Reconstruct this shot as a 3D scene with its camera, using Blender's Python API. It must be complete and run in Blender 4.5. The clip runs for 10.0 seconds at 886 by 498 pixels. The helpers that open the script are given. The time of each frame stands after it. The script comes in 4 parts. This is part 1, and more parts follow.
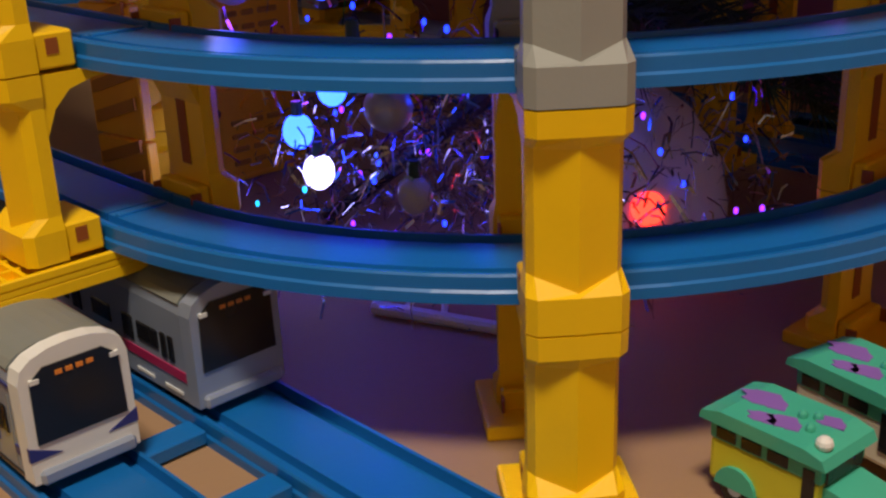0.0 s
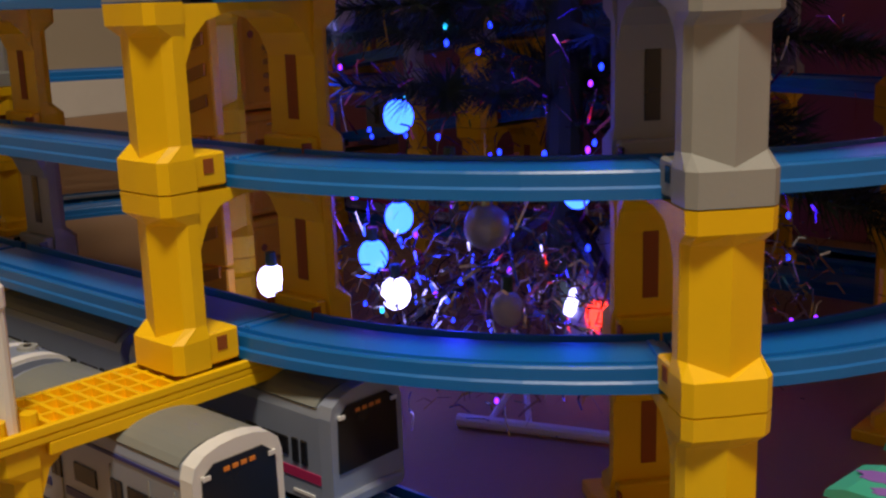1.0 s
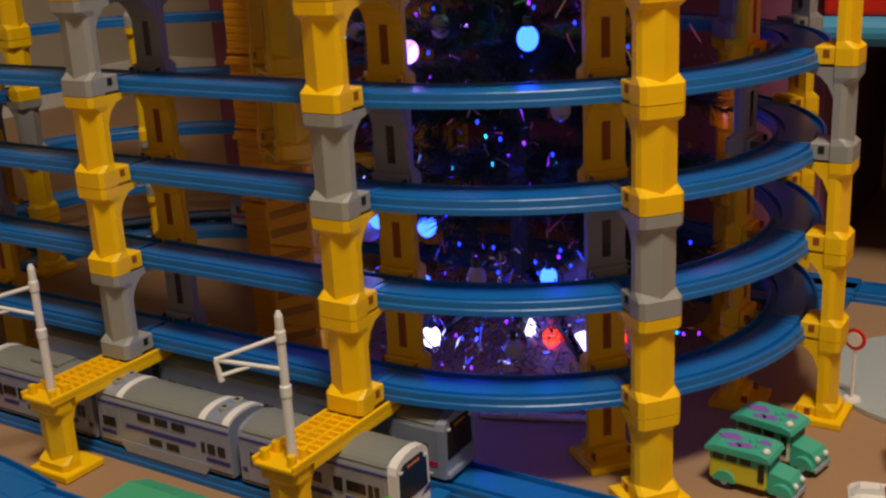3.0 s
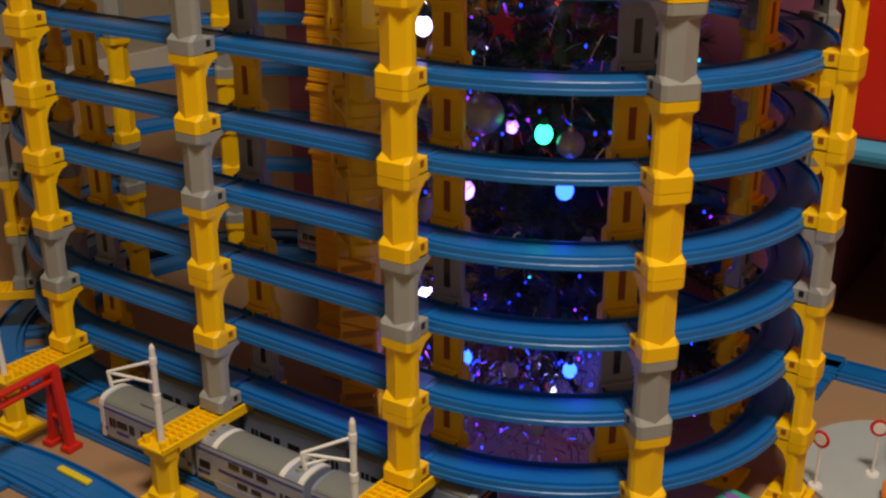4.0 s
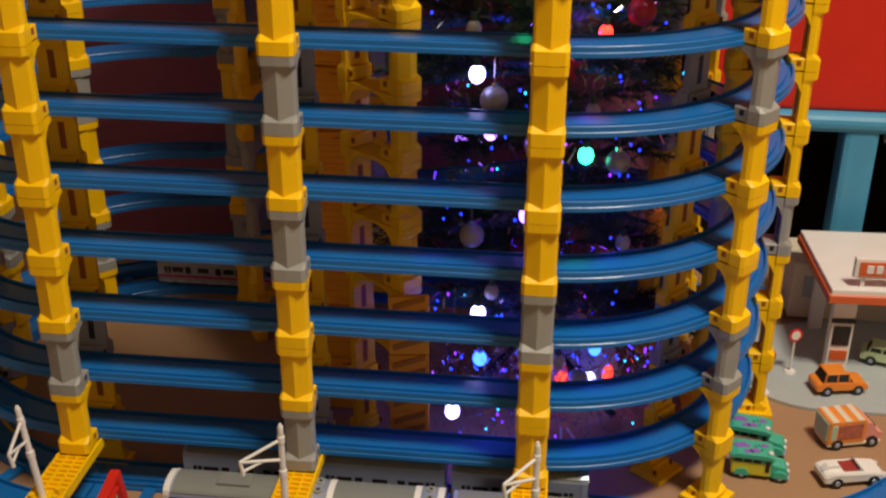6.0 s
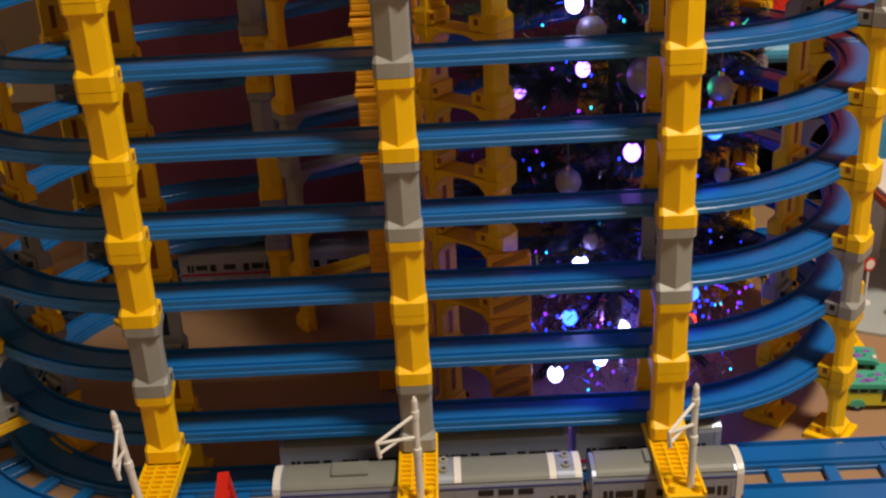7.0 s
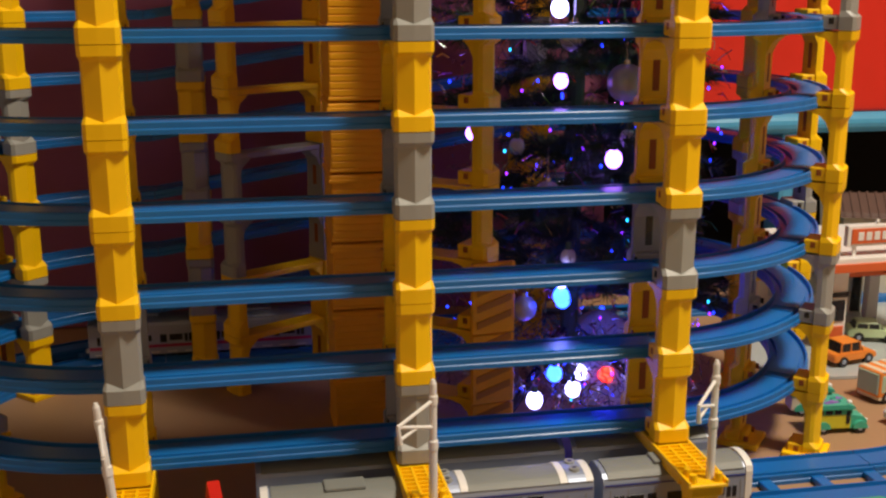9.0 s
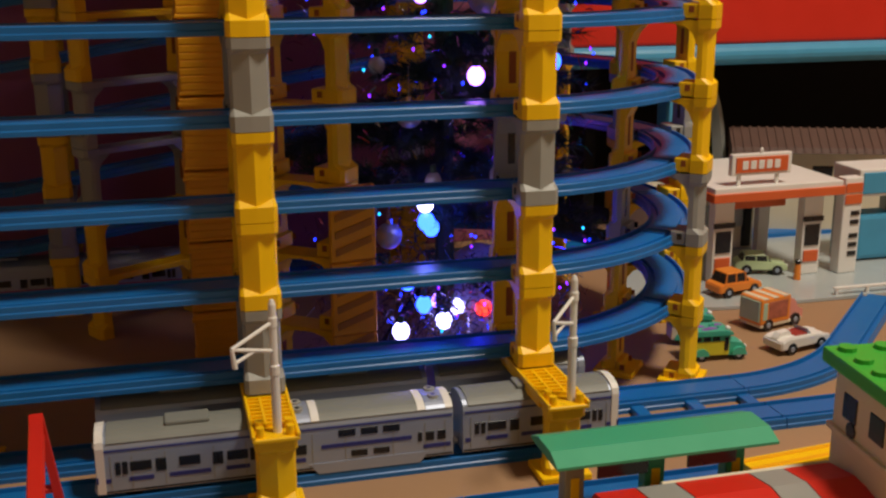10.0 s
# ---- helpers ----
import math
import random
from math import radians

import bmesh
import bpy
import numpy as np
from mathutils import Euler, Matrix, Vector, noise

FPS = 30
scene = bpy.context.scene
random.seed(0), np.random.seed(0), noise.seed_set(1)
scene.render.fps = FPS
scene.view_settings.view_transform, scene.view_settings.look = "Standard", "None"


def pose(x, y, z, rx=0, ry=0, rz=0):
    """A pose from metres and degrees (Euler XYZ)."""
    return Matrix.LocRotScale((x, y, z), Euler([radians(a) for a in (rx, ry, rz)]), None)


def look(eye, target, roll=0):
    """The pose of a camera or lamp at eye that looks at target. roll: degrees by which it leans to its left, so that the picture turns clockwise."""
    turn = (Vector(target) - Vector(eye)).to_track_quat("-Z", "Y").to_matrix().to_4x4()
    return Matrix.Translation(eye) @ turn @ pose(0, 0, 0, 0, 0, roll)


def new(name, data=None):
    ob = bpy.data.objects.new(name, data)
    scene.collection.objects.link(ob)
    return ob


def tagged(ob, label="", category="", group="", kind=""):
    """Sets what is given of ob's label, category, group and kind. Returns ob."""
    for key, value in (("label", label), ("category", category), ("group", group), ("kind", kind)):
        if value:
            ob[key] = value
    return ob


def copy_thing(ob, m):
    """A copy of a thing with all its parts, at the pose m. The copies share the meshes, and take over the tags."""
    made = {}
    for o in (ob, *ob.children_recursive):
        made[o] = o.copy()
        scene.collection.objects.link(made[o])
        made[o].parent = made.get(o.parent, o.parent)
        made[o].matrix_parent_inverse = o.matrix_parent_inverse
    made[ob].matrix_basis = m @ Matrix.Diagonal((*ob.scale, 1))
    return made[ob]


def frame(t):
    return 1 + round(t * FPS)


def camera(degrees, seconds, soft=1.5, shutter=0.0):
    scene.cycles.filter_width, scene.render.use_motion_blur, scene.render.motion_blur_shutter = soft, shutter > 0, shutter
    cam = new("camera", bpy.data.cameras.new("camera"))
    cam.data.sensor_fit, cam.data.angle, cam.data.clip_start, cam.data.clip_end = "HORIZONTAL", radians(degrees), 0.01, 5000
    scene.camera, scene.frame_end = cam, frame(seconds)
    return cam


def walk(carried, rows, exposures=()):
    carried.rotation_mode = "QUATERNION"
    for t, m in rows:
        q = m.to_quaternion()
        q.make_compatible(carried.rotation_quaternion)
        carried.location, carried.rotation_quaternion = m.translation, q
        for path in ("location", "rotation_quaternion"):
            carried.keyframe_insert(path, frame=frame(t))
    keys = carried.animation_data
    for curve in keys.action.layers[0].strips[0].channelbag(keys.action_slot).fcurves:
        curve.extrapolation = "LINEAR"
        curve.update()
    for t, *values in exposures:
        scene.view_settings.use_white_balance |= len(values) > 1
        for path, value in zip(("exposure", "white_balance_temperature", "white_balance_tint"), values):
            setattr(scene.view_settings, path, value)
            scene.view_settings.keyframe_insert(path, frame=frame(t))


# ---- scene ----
cam = camera(43.8, 10.0, soft=2.4)
PATH = [
    (0, (0.04, -0.001, 0.202), (-1.322, 1.281, -0.507), -2.2),
    (0.5, (0.018, -0.038, 0.201), (-1.305, 1.334, -0.406), -2.6),
    (1, (0.01, -0.077, 0.196), (-1.297, 1.37, -0.247), -1.8),
    (1.5, (-0.004, -0.114, 0.221), (-1.27, 1.387, -0.161), -1.8),
    (2, (-0.029, -0.213, 0.248), (-0.955, 1.508, -0.177), -2.5),
    (2.5, (0.025, -0.288, 0.304), (-0.972, 1.384, -0.155), -3.8),
    (2.7, (0.048, -0.331, 0.333), (-0.955, 1.322, -0.18), -3.6),
    (3.8, (0.15, -0.45, 0.533), (-0.92, 1.074, -0.197), -0.5),
    (4, (0.142, -0.475, 0.575), (-0.917, 1.058, -0.152), -0.0),
    (4.5, (0.1, -0.534, 0.652), (-0.885, 0.967, -0.228), -5.1),
    (5, (-0.085, -0.617, 0.7), (-0.78, 1.007, -0.238), -4.2),
    (5.2, (-0.13, -0.647, 0.709), (-0.696, 1.026, -0.231), -3.4),
    (6.3, (-0.394, -0.693, 0.677), (-0.441, 1.123, -0.159), 0.5),
    (6.5, (-0.439, -0.698, 0.662), (-0.398, 1.116, -0.179), -0.1),
    (7, (-0.507, -0.65, 0.62), (-0.521, 1.166, -0.218), -2.9),
    (7.5, (-0.63, -0.599, 0.536), (-0.393, 1.225, -0.249), 0.3),
    (8, (-0.67, -0.577, 0.452), (-0.355, 1.263, -0.267), 0.2),
    (8.5, (-0.696, -0.611, 0.4), (-0.386, 1.274, -0.19), -1.3),
    (9, (-0.676, -0.659, 0.443), (-0.308, 1.246, -0.041), -0.0),
    (9.5, (-0.652, -0.678, 0.434), (-0.17, 1.203, -0.043), 1.3),
    (10, (-0.605, -0.641, 0.391), (-0.126, 1.226, -0.141), -0.2),
]
walk(cam, [(t, look(eye, target, roll)) for t, eye, target, roll in PATH], [(0.0, 0.04), (1.0, -0.02), (2.5, -0.12), (4.5, -0.14), (5.0, -0.04), (6.5, 0.18), (7.5, 0.26), (8.5, 0.28), (9.0, 0.46), (9.5, 0.26), (10.0, 0.0)])

# ---- world and light ----
world = bpy.data.worlds.new("room_dark")
scene.world = world
world.use_nodes = True
world.node_tree.nodes["Background"].inputs[0].default_value = (1.0, 0.85, 0.7, 1)
world.node_tree.nodes["Background"].inputs[1].default_value = 0.03


def area_lamp(name, m, sx, sy, watts, colour):
    d = bpy.data.lights.new(name, "AREA")
    d.shape, d.size, d.size_y, d.energy, d.color = "RECTANGLE", sx, sy, watts, colour
    ob = new(name, d)
    ob.matrix_world = m
    return ob


def point_lamp(name, p, watts, colour, r=0.006):
    d = bpy.data.lights.new(name, "POINT")
    d.energy, d.color, d.shadow_soft_size = watts, colour, r
    ob = new(name, d)
    ob.location = p
    return ob


area_lamp("ceiling_light_glow", pose(0.42, -0.48, 2.30, 0, 0, 0), 0.42, 0.42, 54.0, (1.0, 0.88, 0.72))


# ---- materials ----
def material(name, colour, rough=0.4, metal=0.0, spread=0.12, scale=40.0, bump=0.0, bump_scale=300.0, spec=0.5, coat=0.0, random_by_object=0.0):
    m = bpy.data.materials.new(name)
    m.use_nodes = True
    nt = m.node_tree
    b = nt.nodes["Principled BSDF"]
    b.inputs["Roughness"].default_value = rough
    b.inputs["Metallic"].default_value = metal
    b.inputs["Specular IOR Level"].default_value = spec
    b.inputs["Coat Weight"].default_value = coat
    tc = nt.nodes.new("ShaderNodeTexCoord")
    n1 = nt.nodes.new("ShaderNodeTexNoise")
    n1.inputs["Scale"].default_value, n1.inputs["Detail"].default_value = scale, 6
    nt.links.new(tc.outputs["Object"], n1.inputs["Vector"])
    ramp = nt.nodes.new("ShaderNodeMix")
    ramp.data_type = "RGBA"
    lo = [max(0.0, c * (1 - spread)) for c in colour]
    hi = [min(1.0, c * (1 + spread)) for c in colour]
    ramp.inputs[6].default_value, ramp.inputs[7].default_value = (*lo, 1), (*hi, 1)
    nt.links.new(n1.outputs["Fac"], ramp.inputs[0])
    out = ramp.outputs[2]
    if random_by_object:
        info = nt.nodes.new("ShaderNodeObjectInfo")
        hsv = nt.nodes.new("ShaderNodeHueSaturation")
        mr = nt.nodes.new("ShaderNodeMapRange")
        mr.inputs[3].default_value, mr.inputs[4].default_value = 1 - random_by_object, 1 + random_by_object
        nt.links.new(info.outputs["Random"], mr.inputs[0])
        nt.links.new(mr.outputs[0], hsv.inputs["Value"])
        nt.links.new(out, hsv.inputs["Color"])
        out = hsv.outputs[0]
    nt.links.new(out, b.inputs["Base Color"])
    n2 = nt.nodes.new("ShaderNodeTexNoise")
    n2.inputs["Scale"].default_value, n2.inputs["Detail"].default_value = bump_scale, 4
    nt.links.new(tc.outputs["Object"], n2.inputs["Vector"])
    mr2 = nt.nodes.new("ShaderNodeMapRange")
    mr2.inputs[3].default_value, mr2.inputs[4].default_value = max(0.02, rough - 0.08), min(1.0, rough + 0.12)
    nt.links.new(n1.outputs["Fac"], mr2.inputs[0])
    nt.links.new(mr2.outputs[0], b.inputs["Roughness"])
    if bump:
        bp = nt.nodes.new("ShaderNodeBump")
        bp.inputs["Strength"].default_value, bp.inputs["Distance"].default_value = bump, 0.001
        nt.links.new(n2.outputs["Fac"], bp.inputs["Height"])
        nt.links.new(bp.outputs["Normal"], b.inputs["Normal"])
    return m


def glow(name, colour, strength):
    m = bpy.data.materials.new(name)
    m.use_nodes = True
    b = m.node_tree.nodes["Principled BSDF"]
    b.inputs["Base Color"].default_value = (*colour, 1)
    b.inputs["Emission Color"].default_value = (*colour, 1)
    b.inputs["Emission Strength"].default_value = strength
    return m


YELLOW = material("yellow_plastic", (0.92, 0.545, 0.001), 0.42, spec=0.35, spread=0.05, bump=0.08, bump_scale=500, random_by_object=0.05)
AMBER = material("amber_yellow_plastic", (0.90, 0.41, 0.003), 0.42, spread=0.08, bump=0.08, bump_scale=500)
GREY = material("grey_plastic", (0.300, 0.300, 0.275), 0.45, spread=0.07, bump=0.08, bump_scale=500, random_by_object=0.05)
BLUE = material("blue_track_plastic", (0.007, 0.138, 0.43), 0.33, spread=0.10, bump=0.06, bump_scale=400, random_by_object=0.06)
# deep orange for the shade inside holes in the yellow plastic
HOLE_SHADE = material("hole_shade_orange", (0.30, 0.072, 0.004), 0.7)
WHITE = material("white_plastic", (0.78, 0.76, 0.72), 0.4, spread=0.05)
CREAM = material("cream_plastic", (0.70, 0.62, 0.46), 0.45, spread=0.06)
RED = material("red_plastic", (0.62, 0.02, 0.008), 0.4, spread=0.08)
ROOF_GREY = material("train_roof_grey", (0.205, 0.215, 0.195), 0.45, spread=0.08, bump=0.05)
SILVER = material("train_silver", (0.36, 0.41, 0.52), 0.34, metal=0.4, spread=0.06)
BLACK = material("black_plastic", (0.012, 0.012, 0.014), 0.25, spread=0.2)
NAVY = material("navy_stripe", (0.03, 0.035, 0.20), 0.4)
PINK = material("crimson_stripe", (0.42, 0.02, 0.10), 0.4)
TEAL = material("teal_paint", (0.06, 0.42, 0.29), 0.32, spread=0.1)
PURPLE = material("purple_paint", (0.25, 0.12, 0.45), 0.4)
LIME = material("yellow_green_paint", (0.60, 0.56, 0.03), 0.4)
ORANGE = material("orange_paint", (0.80, 0.25, 0.03), 0.4)
GREEN = material("green_roof_plastic", (0.05, 0.36, 0.19), 0.4, spread=0.08)
GRASS = material("bright_green_plastic", (0.05, 0.40, 0.04), 0.45, spread=0.1)
FLOOR = material("tan_floor", (0.36, 0.21, 0.110), 0.6, spread=0.10, scale=6, bump=0.15, bump_scale=120)
WALL = material("cream_wallpaper", (0.46, 0.40, 0.31), 0.8, spread=0.05, scale=8, bump=0.2)
# near-black for the shade beneath the play table
UNDER_SHADE = material("underside_shade", (0.010, 0.010, 0.010), 0.9)
MAROON = material("maroon_panel", (0.29, 0.080, 0.145), 0.7, spread=0.15, scale=12)
SKYBLUE = material("light_blue_plastic", (0.06, 0.30, 0.50), 0.4)
CLEAR = material("smoky_clear_plastic", (0.42, 0.46, 0.46), 0.15, spread=0.05)
BARK = material("dark_trunk", (0.03, 0.05, 0.02), 0.7)
NEEDLE = material("dark_green_needles", (0.012, 0.032, 0.012), 0.55, spread=0.3)
TINSEL = material("silver_tinsel", (0.50, 0.47, 0.52), 0.16, metal=1.0)


# ---- mesh helpers ----
def part(name, bm, mat, parent=None, label="", m=None, smooth=False):
    me = bpy.data.meshes.new(name)
    bm.normal_update()
    bm.to_mesh(me)
    bm.free()
    if smooth:
        for p in me.polygons:
            p.use_smooth = True
    me.materials.append(mat)
    ob = new(name, me)
    if parent is not None:
        ob.parent = parent
    if m is not None:
        ob.matrix_basis = m
    if label:
        ob["label"] = label
    return ob


def thing(name, label, category, m=None, group="", kind=""):
    ob = new(name)
    ob.empty_display_size = 0.02
    if m is not None:
        ob.matrix_basis = m
    return tagged(ob, label, category, group, kind)


def box(bm, x0, x1, y0, y1, z0, z1, bevel=0.0):
    r = bmesh.ops.create_cube(bm, size=1.0, matrix=Matrix.Translation(((x0 + x1) / 2, (y0 + y1) / 2, (z0 + z1) / 2)) @ Matrix.Diagonal((x1 - x0, y1 - y0, z1 - z0, 1)))
    if bevel:
        es = {e for v in r["verts"] for e in v.link_edges}
        bmesh.ops.bevel(bm, geom=list(es), offset=bevel, segments=1 if bevel < 0.0012 else 2, affect="EDGES", profile=0.6)
    return bm


def cyl(bm, p, q, r0, r1=None, seg=12):
    p, q = Vector(p), Vector(q)
    d = q - p
    rot = d.to_track_quat("Z", "Y").to_matrix().to_4x4()
    bmesh.ops.create_cone(bm, cap_ends=True, segments=seg, radius1=r0, radius2=r0 if r1 is None else r1, depth=d.length, matrix=Matrix.Translation((p + q) / 2) @ rot)
    return bm


def prism(bm, outline, z0, z1, axis="z", top=None):
    """A closed outline (counter-clockwise) pushed from z0 to z1; top: the outline at z1, if it differs."""
    def put(p, h):
        return {"z": (p[0], p[1], h), "y": (p[0], h, p[1]), "x": (h, p[0], p[1])}[axis]
    lo = [bm.verts.new(put(p, z0)) for p in outline]
    hi = [bm.verts.new(put(p, z1)) for p in (top or outline)]
    n = len(lo)
    for i in range(n):
        bm.faces.new((lo[i], lo[(i + 1) % n], hi[(i + 1) % n], hi[i]))
    bm.faces.new(lo[::-1])
    bm.faces.new(hi)
    bmesh.ops.recalc_face_normals(bm, faces=bm.faces[:])
    return bm


def ball(bm, p, r, squash=1.0, seg=12):
    bmesh.ops.create_uvsphere(bm, u_segments=seg, v_segments=max(6, seg * 2 // 3), radius=r, matrix=Matrix.Translation(p) @ Matrix.Diagonal((1, 1, squash, 1)))
    return bm


B_ = bmesh.new

# ---- the plan ----
RISE = 0.066                       # one block pier
YT, R = 0.186, 0.2135              # front straight of the spiral, and radius of its bends
XA, XB, XC = -0.763, -0.543, -0.328
LEVELS = 9
HALF = 0.0305                      # from a pier's middle to its columns
PY = 0.1815                        # middle of the piers along the front straight

# ---- floor, walls, ceiling ----
fl = part("floor", box(B_(), -1.9, 2.0, -2.4, 1.5, -0.05, 0.0), FLOOR)
tagged(fl, "smooth tan wooden floor", "floor", kind="structure")
for nm, bx in (("wall_north", (-2.0, 2.1, 1.5, 1.6, 0, 2.4)), ("wall_south", (-2.0, 2.1, -2.5, -2.4, 0, 2.4)), ("wall_west", (-2.0, -1.9, -2.4, 1.5, 0, 2.4)), ("wall_east", (2.0, 2.1, -2.4, 1.5, 0, 2.4))):
    tagged(part(nm, box(B_(), *bx), WALL), "cream papered room wall", "wall", kind="structure")
tagged(part("ceiling", box(B_(), -2.0, 2.1, -2.5, 1.6, 2.4, 2.5), WALL), "plain white ceiling", "ceiling", kind="structure")
for nm, bx in (("baseboard_1", (-1.9, -1.885, -2.4, 1.5, 0, 0.07)), ("baseboard_2", (-1.885, 2.0, 1.485, 1.5, 0, 0.07))):
    tagged(part(nm, box(B_(), *bx, 0.002), WHITE), "white painted baseboard", "baseboard", kind="structure")


# ---- block piers ----
def loft(bm, rings):
    """Skin through rings of equal length, closed at both ends."""
    vs = [[bm.verts.new(p) for p in r] for r in rings]
    n = len(vs[0])
    for r0, r1 in zip(vs, vs[1:]):
        for i in range(n):
            bm.faces.new((r0[i], r0[(i + 1) % n], r1[(i + 1) % n], r1[i]))
    bm.faces.new(vs[0][::-1])
    bm.faces.new(vs[-1])
    bmesh.ops.recalc_face_normals(bm, faces=bm.faces[:])
    return bm


def column_mesh(h=RISE, foot=False):
    """A pier column: ridge to -y, collar at the foot with rising facets, flared head."""
    w, d, W, D, back = 0.0140, 0.0120, 0.0151, 0.0136, 0.0008
    def ring(hw, side, mid, z):
        return [(-hw, back, z), (-hw, -side, z), (-hw * 0.86, -side - (mid - side) * 0.45, z), (0, -mid, z), (hw * 0.86, -side - (mid - side) * 0.45, z), (hw, -side, z), (hw, back, z)]
    def flat(z, g=0.0):
        return [(-W - g, back, z), (-W - g, -D + 0.003 - g, z), (-W + 0.003 - g, -D - g, z), (0, -D - 0.0004 - g, z), (W - 0.003 + g, -D - g, z), (W + g, -D + 0.003 - g, z), (W + g, back, z)]
    rows = [flat(0.0003), flat(0.0115)]
    rows[1:1] = [flat(0.001, 0.0)]
    # facets: sides rise higher than the middle
    face = ring(w, 0.004, d, 0.0165)
    face[3] = (0, -d, 0.0122)
    rows += [face, ring(w, 0.004, d, 0.019), ring(w, 0.004, d, h - 0.0118)]
    top = flat(h - 0.0078, -0.0002)
    rows += [top, flat(h - 0.0003)]
    return loft(B_(), rows)


def gate_thing(colour, name="block_pier"):
    mat = YELLOW if colour == "yellow" else GREY
    t = thing(name, "%s plastic block pier stacked round the spiral track" % colour, "track pier", group="block piers of the spiral")
    part("column", column_mesh(), mat, t, m=pose(0, -HALF, 0))
    part("column", column_mesh(), mat, t, m=pose(0, HALF, 0, 0, 0, 180))
    # seats at both sides of the rail, at the foot, and the thin beam below it
    for s in (-1, 1):
        y0, y1 = sorted((s * (HALF - 0.0010), s * 0.0155 if s < 0 else 0.0243))
        part("rail_seat", box(B_(), -0.0138, 0.0138, y0, y1, 0.0006, 0.0128, 0.0008), mat, t)
        # holes and slots are not cut: proud dark pieces paint their shade
        part("peg_hole", box(B_(), 0.0132, 0.0141, s * (HALF - 0.0070) - 0.0022, s * (HALF - 0.0070) + 0.0022, 0.0055, 0.0108), HOLE_SHADE if colour == "yellow" else BLACK, t, "peg hole shown by painted shade")
        part("peg_hole", box(B_(), -0.0141, -0.0132, s * (HALF - 0.0070) - 0.0022, s * (HALF - 0.0070) + 0.0022, 0.0055, 0.0108), HOLE_SHADE if colour == "yellow" else BLACK, t, "peg hole shown by painted shade")
        a = s * (HALF - 0.0010)
        prof = [(a, RISE - 0.022), (a - s * 0.004, RISE - 0.013), (a - s * 0.010, RISE - 0.007), (a - s * 0.020, RISE - 0.0042), (a - s * 0.0293, RISE - 0.0040), (a - s * 0.0293, RISE - 0.0010), (a, RISE - 0.0010)]
        part("arch_bracket", prism(B_(), prof, -0.0135, 0.0135, axis="x"), mat, t)
        part("slot", box(B_(), -0.003, 0.003, s * (HALF - 0.0006) - 0.0006, s * (HALF - 0.0006) + 0.0006, 0.019, 0.046), HOLE_SHADE if colour == "yellow" else BLACK, t, "recessed slot shown by painted shade")
    return t


GATE = {c: gate_thing(c) for c in ("yellow", "grey")}
used = {"yellow": False, "grey": False}


def set_gate(colour, m):
    if not used[colour]:
        used[colour] = True
        GATE[colour].matrix_basis = m
        return GATE[colour]
    return copy_thing(GATE[colour], m)


def stack(x, y, turn, greys, start, shift=0.0, top=LEVELS):
    """Blocks from joint `start` upward; turn: degrees, 0 has the outer column to -y."""
    for j in range(start, top + 1):
        set_gate("grey" if j in greys else "yellow", pose(x, y, j * RISE + shift, 0, 0, turn))


def on_bend(cx, deg):
    a = radians(deg)
    return cx + R * math.sin(a), YT + R - R * math.cos(a)


stack(XA, PY, 0, {2}, 1)
stack(XB, PY, 0, {1, 4, 6}, 1)
stack(XC, PY, 0, {3}, 1)
EAST = ((45.5, 51), (90.5, 90), (135, 135), (180, 180))    # place on the bend and turn of each pier, degrees
for (deg, turn), greys in zip(EAST, ({2, 6}, {3}, {4, 6}, {2, 5})):
    stack(*on_bend(XC, deg), turn, greys, 0)
for deg, greys in ((-45, {1, 3, 6}), (-90, {2, 5}), (-135, {1, 4})):
    stack(*on_bend(XA, deg), deg, greys, 1 if deg == -45 else 0)
stack(-0.717, YT + 2 * R, 180, {1, 3, 5}, 0)
stack(XB, YT + 2 * R, 180, {2, 4}, 0, shift=RISE / 2 - 0.001)


# ---- spiral track ----
def rail_profile():
    h, w = 0.0095, 0.0195
    return [(-w, 0.0), (w, 0.0), (w, 0.0036), (w - 0.0009, 0.0044), (w - 0.0009, h - 0.0008), (w - 0.0015, h), (0.0165, h), (0.0160, h - 0.0042), (0.0115, h - 0.0042), (0.0110, h - 0.0008), (-0.0110, h - 0.0008), (-0.0115, h - 0.0042), (-0.0160, h - 0.0042), (-0.0165, h), (-w + 0.0015, h), (-w + 0.0009, h - 0.0008), (-w + 0.0009, 0.0044), (-w, 0.0036)]


def sweep(bm, path, prof):
    """path: rows of (x, y, z, heading in degrees); the profile's x points to the right of the way."""
    rings = []
    for x, y, z, a in path:
        c, s = math.cos(radians(a)), math.sin(radians(a))
        rings.append([bm.verts.new((x + s * u, y - c * u, z + v)) for u, v in prof])
    n = len(prof)
    for r0, r1 in zip(rings, rings[1:]):
        for i in range(n):
            bm.faces.new((r0[i], r0[(i + 1) % n], r1[(i + 1) % n], r1[i]))
    bm.faces.new(rings[0])
    bm.faces.new(rings[-1][::-1])
    bmesh.ops.recalc_face_normals(bm, faces=bm.faces[:])
    return bm


def arc_path(radius, deg0, deg1, z=0.0, steps=10):
    out = []
    for i in range(steps + 1):
        a = deg0 + (deg1 - deg0) * i / steps
        out.append((radius * math.sin(radians(a)), -radius * math.cos(radians(a)), z, a))
    return out


